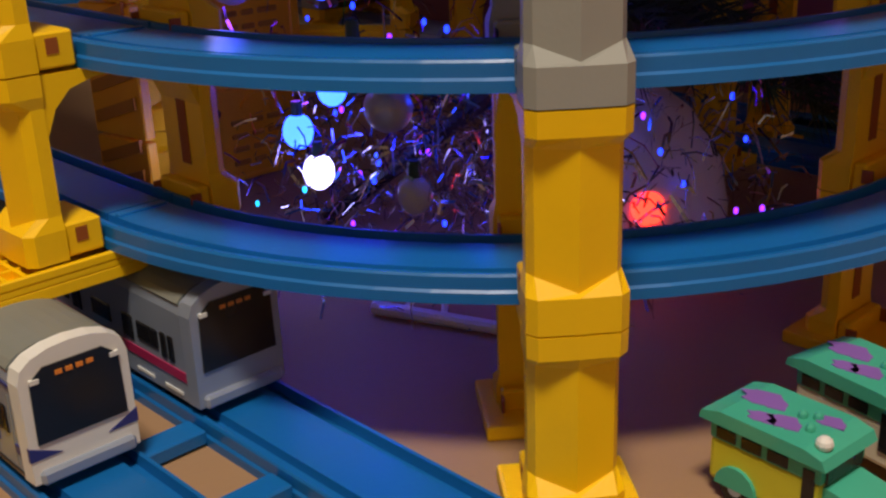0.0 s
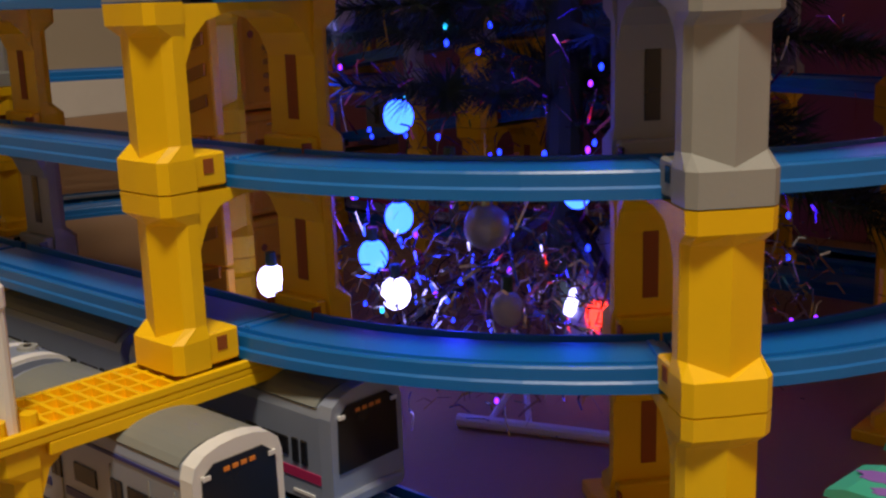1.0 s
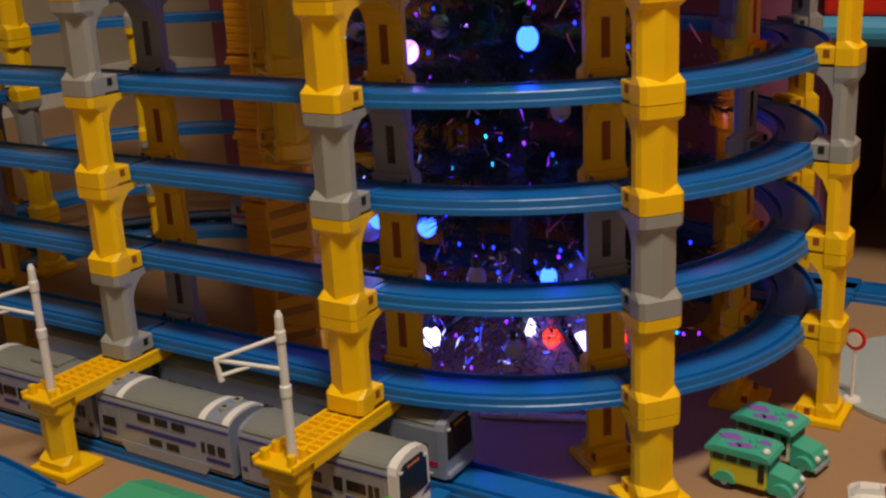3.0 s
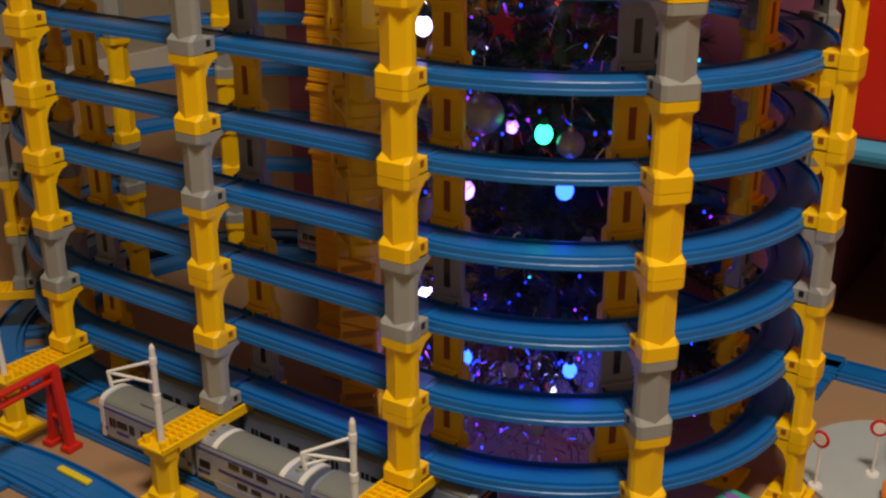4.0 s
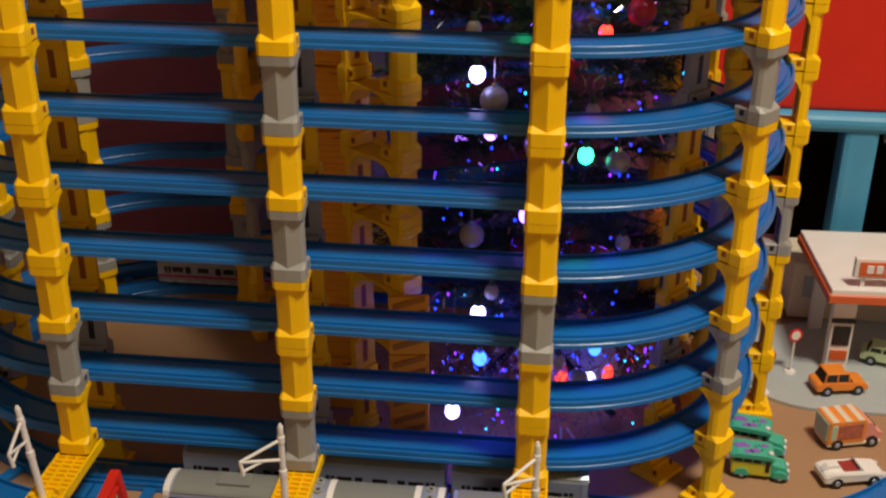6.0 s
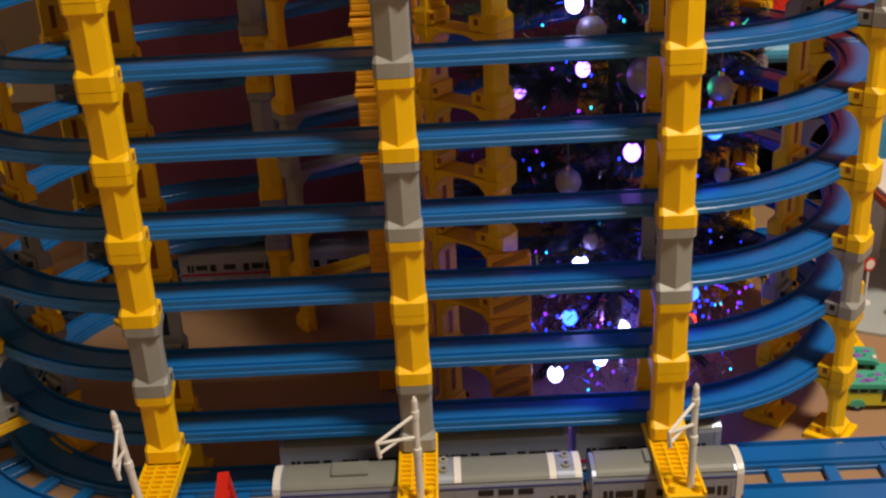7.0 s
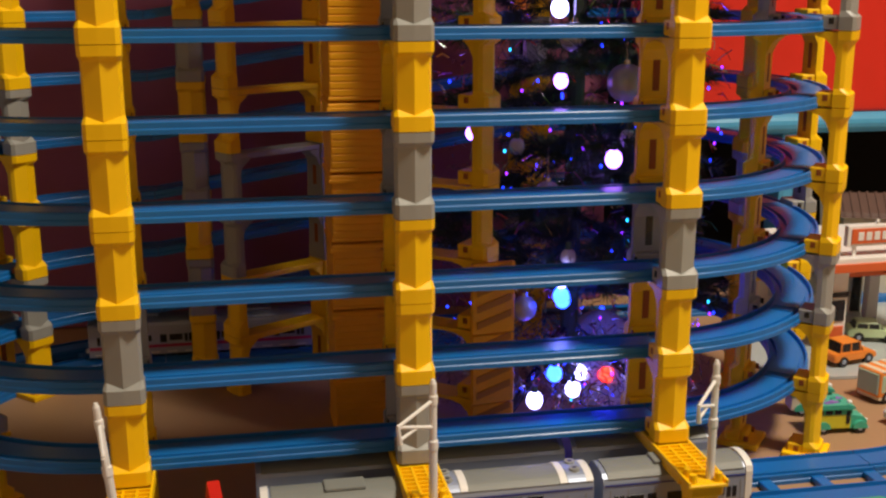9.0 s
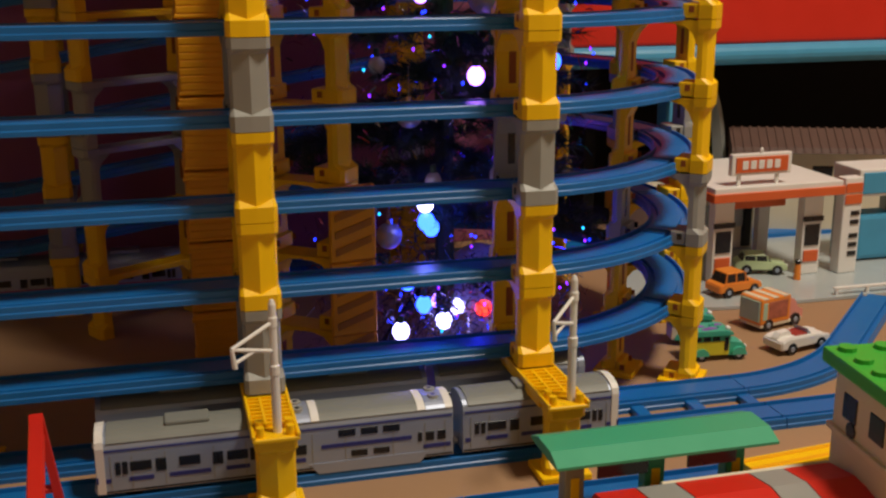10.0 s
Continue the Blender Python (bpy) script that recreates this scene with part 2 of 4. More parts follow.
def straight_thing(length, rise=0.0, name="straight_track"):
    t = thing(name, "glossy blue plastic straight toy track on block piers", "toy track", group="spiral track pieces")
    part("rail_bed", sweep(B_(), [(i / 6 * length, 0, rise * i / 6, 0) for i in range(7)], rail_profile()), BLUE, t)
    bm = B_()
    box(bm, length - 0.0005, length + 0.012, -0.005, 0.005, rise + 0.0022, rise + 0.0075, 0.001)
    part("joint_tongue", bm, BLUE, t)
    return t


def bend_thing(radius=R, name="curved_track"):
    t = thing(name, "glossy blue plastic curved toy track on block piers", "toy track", group="spiral track pieces")
    part("rail_bed", sweep(B_(), arc_path(radius, 0.2, 44.8), rail_profile()), BLUE, t)
    for d in (1.6, 43.4):
        part("joint_rib", box(B_(), -0.0016, 0.0016, -0.0105, 0.0105, 0.0080, 0.0096, 0.0004), BLUE, t, m=pose(radius * math.sin(radians(d)), -radius * math.cos(radians(d)), 0, 0, 0, d))
    return t


BEND, STRAIGHT, SLOPE = bend_thing(), straight_thing(0.2145), straight_thing(0.2145, RISE / 2, "sloped_track")
for k in range(1, LEVELS + 1):
    z = k * RISE - 0.0008
    items = [(BEND, pose(XC, YT + R, z, 0, 0, a)) for a in (0, 45, 90, 135)]
    items += [(BEND, pose(XA, YT + R, z, 0, 0, a)) for a in (180, 225, 270, 315)]
    items += [(STRAIGHT, pose(XA, YT, z)), (STRAIGHT, pose(XB, YT, z))]
    items += [(SLOPE, pose(XA, YT + 2 * R, z)), (SLOPE, pose(XB, YT + 2 * R, z + RISE / 2))]
    for src, m in items:
        if k == 1 and src.get("set") is None:
            src["set"] = 1
            src.matrix_basis = m
        else:
            copy_thing(src, m)


# ---- wide piers over the ground tracks ----
POST_Y = -0.100                    # front post, from the spiral track's middle


def wide_pier(m):
    t = thing("wide_pier", "yellow plastic wide pier bridging the two ground tracks", "track pier", m, group="wide piers")
    h = RISE - 0.0004
    bm = B_()
    y0, y1 = POST_Y - 0.016, HALF + 0.013
    box(bm, -0.0165, 0.0165, y0, y1, h - 0.0065, h - 0.0035, 0.0006)
    part("deck", bm, YELLOW, t)
    for s in (-1, 1):
        part("deck_rim", box(B_(), s * 0.0155 - 0.0012, s * 0.0155 + 0.0012, y0, y1, h - 0.0036, h - 0.0004, 0.0004), YELLOW, t)
        part("lower_rim", box(B_(), s * 0.0150 - 0.0015, s * 0.0150 + 0.0015, y0 + 0.02, y1 - 0.02, h - 0.011, h - 0.0063, 0.0004), YELLOW, t)
    n = 8
    for i in range(n):
        y = y0 + 0.022 + i * 0.0068
        part("deck_rib", box(B_(), -0.0145, 0.0145, y - 0.0009, y + 0.0009, h - 0.0037, h - 0.0004), YELLOW, t)
    for x in (-0.0052, 0.0052):
        part("deck_rib", box(B_(), x - 0.0009, x + 0.0009, y0 + 0.020, y0 + 0.072, h - 0.0037, h - 0.0006), YELLOW, t)
    for x in (-0.0105, 0.0105):
        for y in (y0 + 0.006, y0 + 0.017):
            part("peg", cyl(B_(), (x, y, h - 0.0037), (x, y, h + 0.0035), 0.0032, 0.0029, 10), YELLOW, t)
    for y, turn in ((POST_Y, 0), (HALF, 180)):
        part("column", column_mesh(h - 0.0064), YELLOW, t, m=pose(0, y, 0, 0, 0, turn))
        part("foot", box(B_(), -0.020, 0.020, y - 0.0175, y + 0.0175, 0.0005, 0.006, 0.0012), YELLOW, t)
    for s in (-1, 1):
        a = POST_Y + 0.0010 if s < 0 else HALF - 0.0010
        prof = [(a, h - 0.026), (a - s * 0.004, h - 0.016), (a - s * 0.012, h - 0.0105), (a - s * 0.024, h - 0.0070), (a, h - 0.0066)]
        part("arch_bracket", prism(B_(), prof, -0.013, 0.013, axis="x"), YELLOW, t)
    return t


PIER_SPOTS = [(XA, PY, 0), (XB, PY, 0), (XC, PY, 0), (*on_bend(XA, -45), -45)]
WP = wide_pier(pose(PIER_SPOTS[0][0], PIER_SPOTS[0][1], 0))
for x, y, a in PIER_SPOTS[1:]:
    copy_thing(WP, pose(x, y, 0, 0, 0, a))

# feet of the piers that stand on the floor
def pier_foot(m):
    t = thing("pier_foot", "yellow plastic base plate under a block pier", "pier base", m, group="pier feet")
    for s in (-1, 1):
        part("base_plate", box(B_(), -0.021, 0.021, s * HALF - 0.019, s * HALF + 0.019, 0.0, 0.0055, 0.0012), YELLOW, t)
    return t


PF = None
for cx, degs in ((XC, EAST), (XA, ((-90, -90), (-135, -135)))):
    for deg, turn in degs:
        m = pose(*on_bend(cx, deg), 0, 0, 0, turn)
        PF = copy_thing(PF, m) if PF else pier_foot(m)


# ---- catenary poles ----
def catenary(m, arm):
    """A white pole; arm: degrees to which its bracket points."""
    t = thing("catenary_pole", "white plastic catenary pole with a triangular bracket", "toy pole", m, group="catenary poles")
    bm = B_()
    pole = [(0.0030, 0), (0.0030, 0.040), (0.0035, 0.041), (0.0035, 0.047), (0.0026, 0.048), (0.0026, 0.073), (0.0032, 0.074), (0.0032, 0.080), (0.0025, 0.081), (0.0024, 0.089), (0.0012, 0.092)]
    loft(bm, [[(r * math.cos(2 * math.pi * i / 12), r * math.sin(2 * math.pi * i / 12), z) for i in range(12)] for r, z in pole])
    part("pole", bm, WHITE, t, smooth=False)
    c, s = math.cos(radians(arm)), math.sin(radians(arm))
    P = lambda u, z: (u * c, u * s, z)
    part("upper_arm", cyl(B_(), P(0, 0.077), P(0.037, 0.069), 0.0014, 0.0013, 8), WHITE, t)
    part("lower_arm", cyl(B_(), P(0, 0.057), P(0.037, 0.069), 0.0014, 0.0013, 8), WHITE, t)
    part("strut", cyl(B_(), P(0.018, 0.0620), P(0.035, 0.0590), 0.0012, None, 8), WHITE, t)
    bm = cyl(B_(), P(0.0365, 0.0685), P(0.0345, 0.0560), 0.0013, 0.0019, 8)
    part("insulator", bm, WHITE, t)
    return t


for (x, y, a), arm, lean in zip(PIER_SPOTS, (-82, -140, -132, -150), ((-0.004, -5), (0.002, 0), (0.006, 0), (0, -2))):
    m = pose(x, y, RISE - 0.0042, 0, 0, a) @ pose(lean[0], POST_Y - 0.004, 0, 0, lean[1], 0) @ Matrix.Diagonal((1.06, 1.06, 1.06, 1))
    catenary(m, arm - a)


# ---- ground tracks ----
Y1, Y2 = 0.128, 0.191


def ground_piece(kind, path, label):
    t = thing(kind, label, "toy track", group="ground tracks")
    part("rail_bed", sweep(B_(), path, rail_profile()), BLUE, t)
    return t


def tie(t, p, a, half=0.014, w=0.0055):
    bm = box(B_(), -w, w, -half, half, 0.001, 0.0065, 0.0006)
    part("tie", bm, BLUE, t, m=pose(p[0], p[1], 0, 0, 0, a))


def double_straight(x0, x1, ya, yb):
    t = thing("double_track", "blue plastic double straight toy track on the floor", "toy track", group="ground tracks")
    for y in (ya, yb):
        part("rail_bed", sweep(B_(), [(x0 + 0.0005, y, 0, 0), ((x0 + x1) / 2, y, 0, 0), (x1 - 0.0005, y, 0, 0)], rail_profile()), BLUE, t)
    gap = abs(yb - ya) / 2 - 0.0193
    n = 4
    for i in range(n + 1):
        x = x0 + 0.006 + (x1 - x0 - 0.012) * i / n
        tie(t, (x, (ya + yb) / 2), 0, gap, 0.0058)
    return t


for i in range(3):
    x0 = XA + 0.2155 * i
    double_straight(x0, x0 + 0.2155, Y1, Y2)


def double_bend(cx, cy, ra, rb, deg0, deg1, label="blue plastic double curved toy track on the floor"):
    t = thing("double_curved_track", label, "toy track", group="ground tracks")
    for r in (ra, rb):
        part("rail_bed", sweep(B_(), [(cx + x, cy + y, 0, a) for x, y, z, a in arc_path(r, deg0 + 0.1, deg1 - 0.1)], rail_profile()), BLUE, t)
    for i in range(5):
        a = deg0 + 2 + (deg1 - deg0 - 4) * i / 4
        rm = (ra + rb) / 2
        tie(t, (cx + rm * math.sin(radians(a)), cy - rm * math.cos(radians(a))), a, abs(rb - ra) / 2 - 0.0193, 0.0062)
    return t


for d in (-45, -90, -135, -180):
    double_bend(XA, Y2 + R, R, R + (Y2 - Y1), d, d + 45)
# back of the ground loop, inside the spiral
for i in range(3):
    double_straight(XA + 0.2155 * i, XA + 0.2155 * (i + 1), Y2 + 2 * R, Y2 + 2 * R + Y2 - Y1)
# bend away at the far end of the front tracks
xe = XA + 0.2155 * 3
LB = "blue plastic curved toy track on the floor"
ground_piece("curved_track", [(xe + x, Y2 + R + y, 0, a) for x, y, z, a in arc_path(R, 0.1, 44.9)], LB)
ce, se = xe + R * math.sin(radians(45)), Y2 + R - R * math.cos(radians(45))
ground_piece("straight_track", [(ce + 0.0005, se + 0.0005, 0, 45), (ce + 0.13, se + 0.13, 0, 45)], "blue plastic straight toy track on the floor")
for i in range(3):
    ground_piece("straight_track", [(xe + 0.2155 * i + 0.0005, Y1, 0, 0), (xe + 0.2155 * (i + 1), Y1, 0, 0)], "blue plastic straight toy track on the floor")
# a straight behind the tower
for i in range(3):
    x0 = -0.33 + i * 0.2155
    ground_piece("straight_track", [(x0 + 0.0005, 0.675, 0, 0), (x0 + 0.2150, 0.675, 0, 0)], "blue plastic straight toy track on the floor")
# tracks along the station side
Y3, Y4 = 0.030, -0.033
for i in range(6):
    x0 = -1.06 + 0.2155 * i
    if i < 3:
        double_straight(x0, x0 + 0.2155, Y3, Y4)
    else:
        ground_piece("straight_track", [(x0 + 0.0005, Y3, 0, 0), (x0 + 0.2150, Y3, 0, 0)], "blue plastic straight toy track on the floor")
sw = ground_piece("turnout_track", [(x, 0.0350 + 0.1948 * (x + 0.75) + -0.8784 * (x + 0.75) ** 2, 0.0006, math.degrees(math.atan(0.1948 + -1.7568 * (x + 0.75)))) for x in (-0.902 + 0.02 * k for k in range(20))], "blue plastic turnout track with a yellow switch lever")
part("switch_lever", box(B_(), -0.022, 0.022, -0.0035, 0.0035, 0.0098, 0.0135, 0.0012), material("switch_yellow", (0.8, 0.62, 0.02), 0.4), sw, "yellow switch lever", m=pose(-0.632, 0.048, 0, 0, 0, -1))


# ---- red gantry over the station tracks ----
gt = thing("track_gantry", "red plastic lattice gantry spanning the station tracks", "toy gantry", pose(-0.693, 0.006, 0, 0, 0, 5))
for y in (0.080, -0.050):
    for q in (-1, 1):
        part("leg", prism(B_(), [(q * 0.0150, 0.004), (q * 0.0085, 0.004), (q * 0.0004, 0.084), (q * 0.0045, 0.088)], y - 0.0045, y + 0.0045, axis="y"), RED, gt)
        part("foot", box(B_(), q * 0.0125 - 0.0065, q * 0.0125 + 0.0065, y - 0.009, y + 0.009, 0.0, 0.006, 0.0012), RED, gt)
    part("cross_tie", box(B_(), -0.0095, 0.0095, y - 0.0035, y + 0.0035, 0.032, 0.036, 0.0008), RED, gt)
for z in (0.075, 0.086):
    part("beam", box(B_(), -0.0045, 0.0045, -0.056, 0.086, z - 0.0018, z + 0.0018, 0.0006), RED, gt)
for i in range(11):
    y = -0.05 + i * 0.013
    part("lattice_bar", cyl(B_(), (0, y, 0.0755), (0, y + 0.0065 * (1 if i % 2 else -1), 0.0855), 0.0016, None, 6), RED, gt)


# ---- trains ----
def body_outline(w, z0, z1, zr):
    """Half width, floor, eaves and roof crown."""
    pts = [(-w, z0), (w, z0), (w, z1)]
    for i in range(1, 8):
        a = math.pi * i / 8
        pts.append((w * math.cos(a), z1 + (zr - z1) * math.sin(a) ** 0.8))
    return pts + [(-w, z1)]


def railcar(m, length, stripe, roof, group, label, ends=(None, None), deck=False, body=None):
    t = thing("train_car", label, "toy train", m, group=group)
    L, w = length / 2, 0.0185
    body = body or SILVER
    prism_b = prism(B_(), body_outline(w, 0.013, 0.0475, 0.0565), -L, L, axis="x")
    part("body", prism_b, body, t)
    # roof skin set a little proud
    zr = 0.0575
    pts = []
    for i in range(0, 11):
        a = math.pi * (0.10 + 0.80 * i / 10)
        pts.append(((w + 0.0006) * math.cos(a), 0.0478 + (zr - 0.0478) * math.sin(a) ** 0.8))
    inner = [(y * 0.93, z - 0.0016) for y, z in pts[::-1]]
    part("roof", prism(B_(), pts + inner, -L + 0.004, L - 0.004, axis="x"), roof, t, smooth=False)
    if deck:
        for x in (-L * 0.62, L * 0.62, -L * 0.95, L * 0.95):
            part("roof_band", prism(B_(), [(y * 1.01, z + 0.0006) for y, z in pts] + inner, x - 0.003, x + 0.003, axis="x"), WHITE, t, "white roof band")
        part("lower_body", prism(B_(), [(-L * 0.60, 0.0095), (L * 0.60, 0.0095), (L * 0.70, 0.018), (-L * 0.70, 0.018)], -w - 0.0006, w + 0.0006, axis="y"), body, t)
        for x in (-L * 0.8, L * 0.8):
            part("roof_end_panel", prism(B_(), [(y * 1.006, z + 0.0004) for y, z in pts] + inner, x - L * 0.125, x + L * 0.125, axis="x"), SILVER, t, "silver roof end panel")
            for y in (-0.0065, 0.0065):
                part("roof_fan", cyl(B_(), (x, y, 0.0560), (x, y, 0.0592), 0.0046, 0.0042, 14), GREY, t)
                part("fan_hub", cyl(B_(), (x, y, 0.0590), (x, y, 0.0595), 0.0018, None, 10), BLACK, t)
    else:
        part("roof_unit", box(B_(), -0.016, 0.016, -0.009, 0.009, 0.0565, 0.0598, 0.0012), roof, t)
    xs_small = [-0.82, -0.74, -0.36, -0.30, 0.30, 0.36, 0.74, 0.82]
    for s in (-1, 1):
        y = s * (w + 0.0001)
        def pane(x, z0, z1, hw):
            a, b = sorted((y - s * 0.0006, y + s * 0.0005))
            part("window", box(B_(), x - hw, x + hw, a, b, z0, z1, 0.0004), BLACK, t)
        if deck:
            for x in (-0.26, 0.0, 0.26):
                pane(x * L, 0.0375, 0.0435, 0.0065)
            for x in (-0.12, 0.14):
                pane(x * L, 0.0205, 0.0260, 0.0062)
            for x in (-0.88, -0.78, 0.60, 0.72, 0.86):
                pane(x * L, 0.0265, 0.0345, 0.0034 if abs(x) > 0.65 else 0.0017)
        else:
            for x in xs_small:
                pane(x * L, 0.027, 0.037, 0.0019)
            for x in (-0.56, 0.0, 0.56):
                pane(x * L, 0.029, 0.0365, 0.0075)
        a, b = sorted((y - s * 0.0006, y + s * 0.0003))
        if stripe is NAVY:
            runs = ((-0.97, -0.90, 0.0215), (-0.70, -0.42, 0.0215), (-0.24, 0.24, 0.0215), (0.42, 0.70, 0.0215), (0.90, 0.97, 0.0215))
            if deck:
                runs = ((-0.97, -0.74, 0.0205), (-0.56, 0.50, 0.0292), (0.64, 0.97, 0.0205))
            for x0, x1, z in runs:
                part("stripe", box(B_(), x0 * L, x1 * L, a, b, z, z + 0.0032), stripe, t, "navy blue stripe")
            part("sill_line", box(B_(), -L * 0.99, L * 0.99, a, b, 0.0140, 0.0150), BLACK, t, "thin dark sill line")
            for x in (-0.90, -0.66, -0.28, 0.28, 0.66, 0.90):
                part("door_seam", box(B_(), x * L - 0.0003, x * L + 0.0003, a, b, 0.0165, 0.0420), GREY, t)
            part("eaves_line", box(B_(), -L * 0.98, L * 0.98, a, b, 0.0452, 0.0465), stripe, t, "thin navy line")
        else:
            part("stripe", box(B_(), -L * 0.985, L * 0.985, a, b, 0.0212, 0.0250), stripe, t, "crimson stripe")
            for i in range(6):
                x = (-0.8 + 0.32 * i) * L
                part("step_plate", box(B_(), x - 0.006, x + 0.006, a, b, 0.0150, 0.0162), WHITE, t)
    for x in (-L * 0.66, L * 0.66):
        for s in (-1, 1):
            part("wheel", cyl(B_(), (x, s * 0.0105, 0.0145), (x, s * 0.0150, 0.0145), 0.0075, None, 16), BLACK, t)
        part("bogie", box(B_(), x - 0.014, x + 0.014, -0.013, 0.013, 0.0090, 0.0135, 0.001), BLACK, t)
    for s, e in zip((-1, 1), ends):
        if e is None:
            part("coupler", box(B_(), *sorted((s * L, s * (L + 0.006))), -0.003, 0.003, 0.0135, 0.0175, 0.0008), WHITE, t)
            continue
        cap = [(y * 1.03, z + 0.0008) for y, z in body_outline(w, 0.0125, 0.0475, 0.0575)]
        small = [(y * 0.97, z - 0.0003) for y, z in cap]
        part("front_mask", prism(B_(), cap, s * (L - 0.002), s * (L + 0.004), axis="x", top=small), e, t, "rounded train front")
        part("windscreen", prism(B_(), [(-0.0155, 0.0265), (0.0155, 0.0265), (0.0150, 0.0480), (0.0100, 0.0520), (-0.0100, 0.0520), (-0.0150, 0.0480)], s * (L + 0.0030), s * (L + 0.0046), axis="x"), BLACK, t, "black windscreen")
        if stripe is NAVY:
            for q in (-1, 1):
                part("front_flash", prism(B_(), [(q * 0.0188, 0.0215), (q * 0.0188, 0.0265), (q * 0.008, 0.0215)], s * (L + 0.0028), s * (L + 0.0043), axis="x"), NAVY, t, "navy corner flash")
        part("bumper", box(B_(), *sorted((s * (L + 0.001), s * (L + 0.0062))), -0.0165, 0.0165, 0.0125, 0.0175, 0.001), SILVER if e is WHITE else e, t)
        for q in (-1, 1):
            part("headlamp", box(B_(), *sorted((s * (L + 0.003), s * (L + 0.0052))), q * 0.0135 - 0.0015, q * 0.0135 + 0.0015, 0.0475, 0.0490), WHITE, t)
        for i in range(4):
            part("sign_bar", box(B_(), *sorted((s * (L + 0.003), s * (L + 0.0050))), -0.0065 + i * 0.0035, -0.0042 + i * 0.0035, 0.0482, 0.0497), ORANGE, t, "small orange destination sign")
    return t


BL = "silver toy commuter train car with navy stripe"
railcar(pose(-0.602, Y1, 0), 0.122, NAVY, ROOF_GREY, "blue striped train", "silver toy commuter end car with grey roof and navy stripe", (WHITE, None))
railcar(pose(-0.470, Y1, 0), 0.130, NAVY, ROOF_GREY, "blue striped train", "silver double-deck toy train car with white roof bands", deck=True)
railcar(pose(-0.335, Y1, 0), 0.124, NAVY, ROOF_GREY, "blue striped train", "silver toy commuter end car with white front and black windscreen", (None, WHITE))
for i, x in enumerate((-0.340, -0.473, -0.606)):
    railcar(pose(x, Y2, 0), 0.126, PINK, ROOF_GREY, "crimson striped train", "silver toy commuter train car with crimson stripe", (None, SILVER if i == 0 else None))
# a train on the far side of the spiral
for x in (-0.655, -0.785):
    railcar(pose(x, Y2 + 2 * R, 0), 0.126, PINK, SILVER, "far train", "pale silver toy train car with crimson stripe on the far track")


# ---- yellow tower inside the spiral ----
# amber darkened to brown: the shade of recessed stripes put into the colour
RECESS_AMBER = material("recess_shade_amber", (0.48, 0.19, 0.004), 0.5)


def tower_segment(m):
    t = thing("tower_segment", "amber plastic tower wall segment with plank siding and raised marks", "toy tower", m, group="tower segments")
    h = RISE - 0.0012
    w, d = 0.0290, 0.0370
    part("wall_panel", box(B_(), -w, w, -d, d, 0.0005, h, 0.0012), AMBER, t)
    part("cap_rim", box(B_(), -w - 0.0016, w + 0.0016, -d - 0.0018, d + 0.0018, h - 0.0060, h - 0.0006, 0.0010), AMBER, t)
    part("cap_lip", box(B_(), -w - 0.0026, w - 0.016, -d - 0.0030, -d + 0.004, h - 0.0078, h - 0.0042, 0.0006), AMBER, t)
    # notch shade painted as a dark wedge on the cap
    part("cap_notch", prism(B_(), [(w - 0.014, h - 0.0062), (w - 0.001, h - 0.0062), (w - 0.001, h - 0.0035)], -d - 0.0022, -d - 0.0014, axis="y"), HOLE_SHADE, t, "cap notch shown by painted shade")
    part("base_rim", box(B_(), -w - 0.0010, w + 0.0010, -d - 0.0010, d + 0.0010, 0.0008, 0.0042, 0.0008), AMBER, t)
    for k in range(8):
        z = 0.0052 + k * 0.0066
        part("plank", box(B_(), -w + 0.0008, w - 0.0008, -d - 0.0009, -d + 0.0006, z, z + 0.0057, 0.0006), AMBER, t)
    for y in (-d + 0.004, d - 0.004):
        part("corner_rib", box(B_(), w - 0.0006, w + 0.0014, y - 0.0035, y + 0.0035, 0.0048, h - 0.0066, 0.0007), AMBER, t)
    pts = [(0.013 * math.cos(math.pi * i / 10), 0.046 + 0.0085 * math.sin(math.pi * i / 10)) for i in range(11)]
    pts += [(0.009 * math.cos(math.pi * (10 - i) / 10), 0.046 + 0.0055 * math.sin(math.pi * (10 - i) / 10)) for i in range(11)]
    part("arch_mould", prism(B_(), pts, w - 0.0004, w + 0.0020, axis="x"), AMBER, t)
    for i in range(4):
        z = 0.0105 + i * 0.0085
        for y0, y1 in ((-0.021, -0.009), (-0.006, 0.003), (0.006, 0.020)):
            part("raised_mark", box(B_(), w - 0.0004, w + 0.0014, y0, y1, z, z + 0.0034, 0.0007), RECESS_AMBER, t)
    for y, z in ((-0.030, 0.046), (0.030, 0.046), (0.030, 0.012)):
        # peg holes are dark discs, their inner shade painted in
        part("peg_hole", cyl(B_(), (w + 0.0002, y, z), (w + 0.0016, y, z), 0.0024, None, 8), HOLE_SHADE, t, "peg hole shown by painted shade")
    return t


TOWER = (-0.5585, 0.381)
TS = tower_segment(pose(*TOWER, 0.0005))
for j in range(1, LEVELS + 2):
    copy_thing(TS, pose(*TOWER, j * RISE + 0.0005))

# gate piers that lean on the tower, with striped panels low down
for j in range(0, LEVELS + 1):
    set_gate("yellow", pose(-0.487, 0.292, j * RISE, 0, 0, 52))
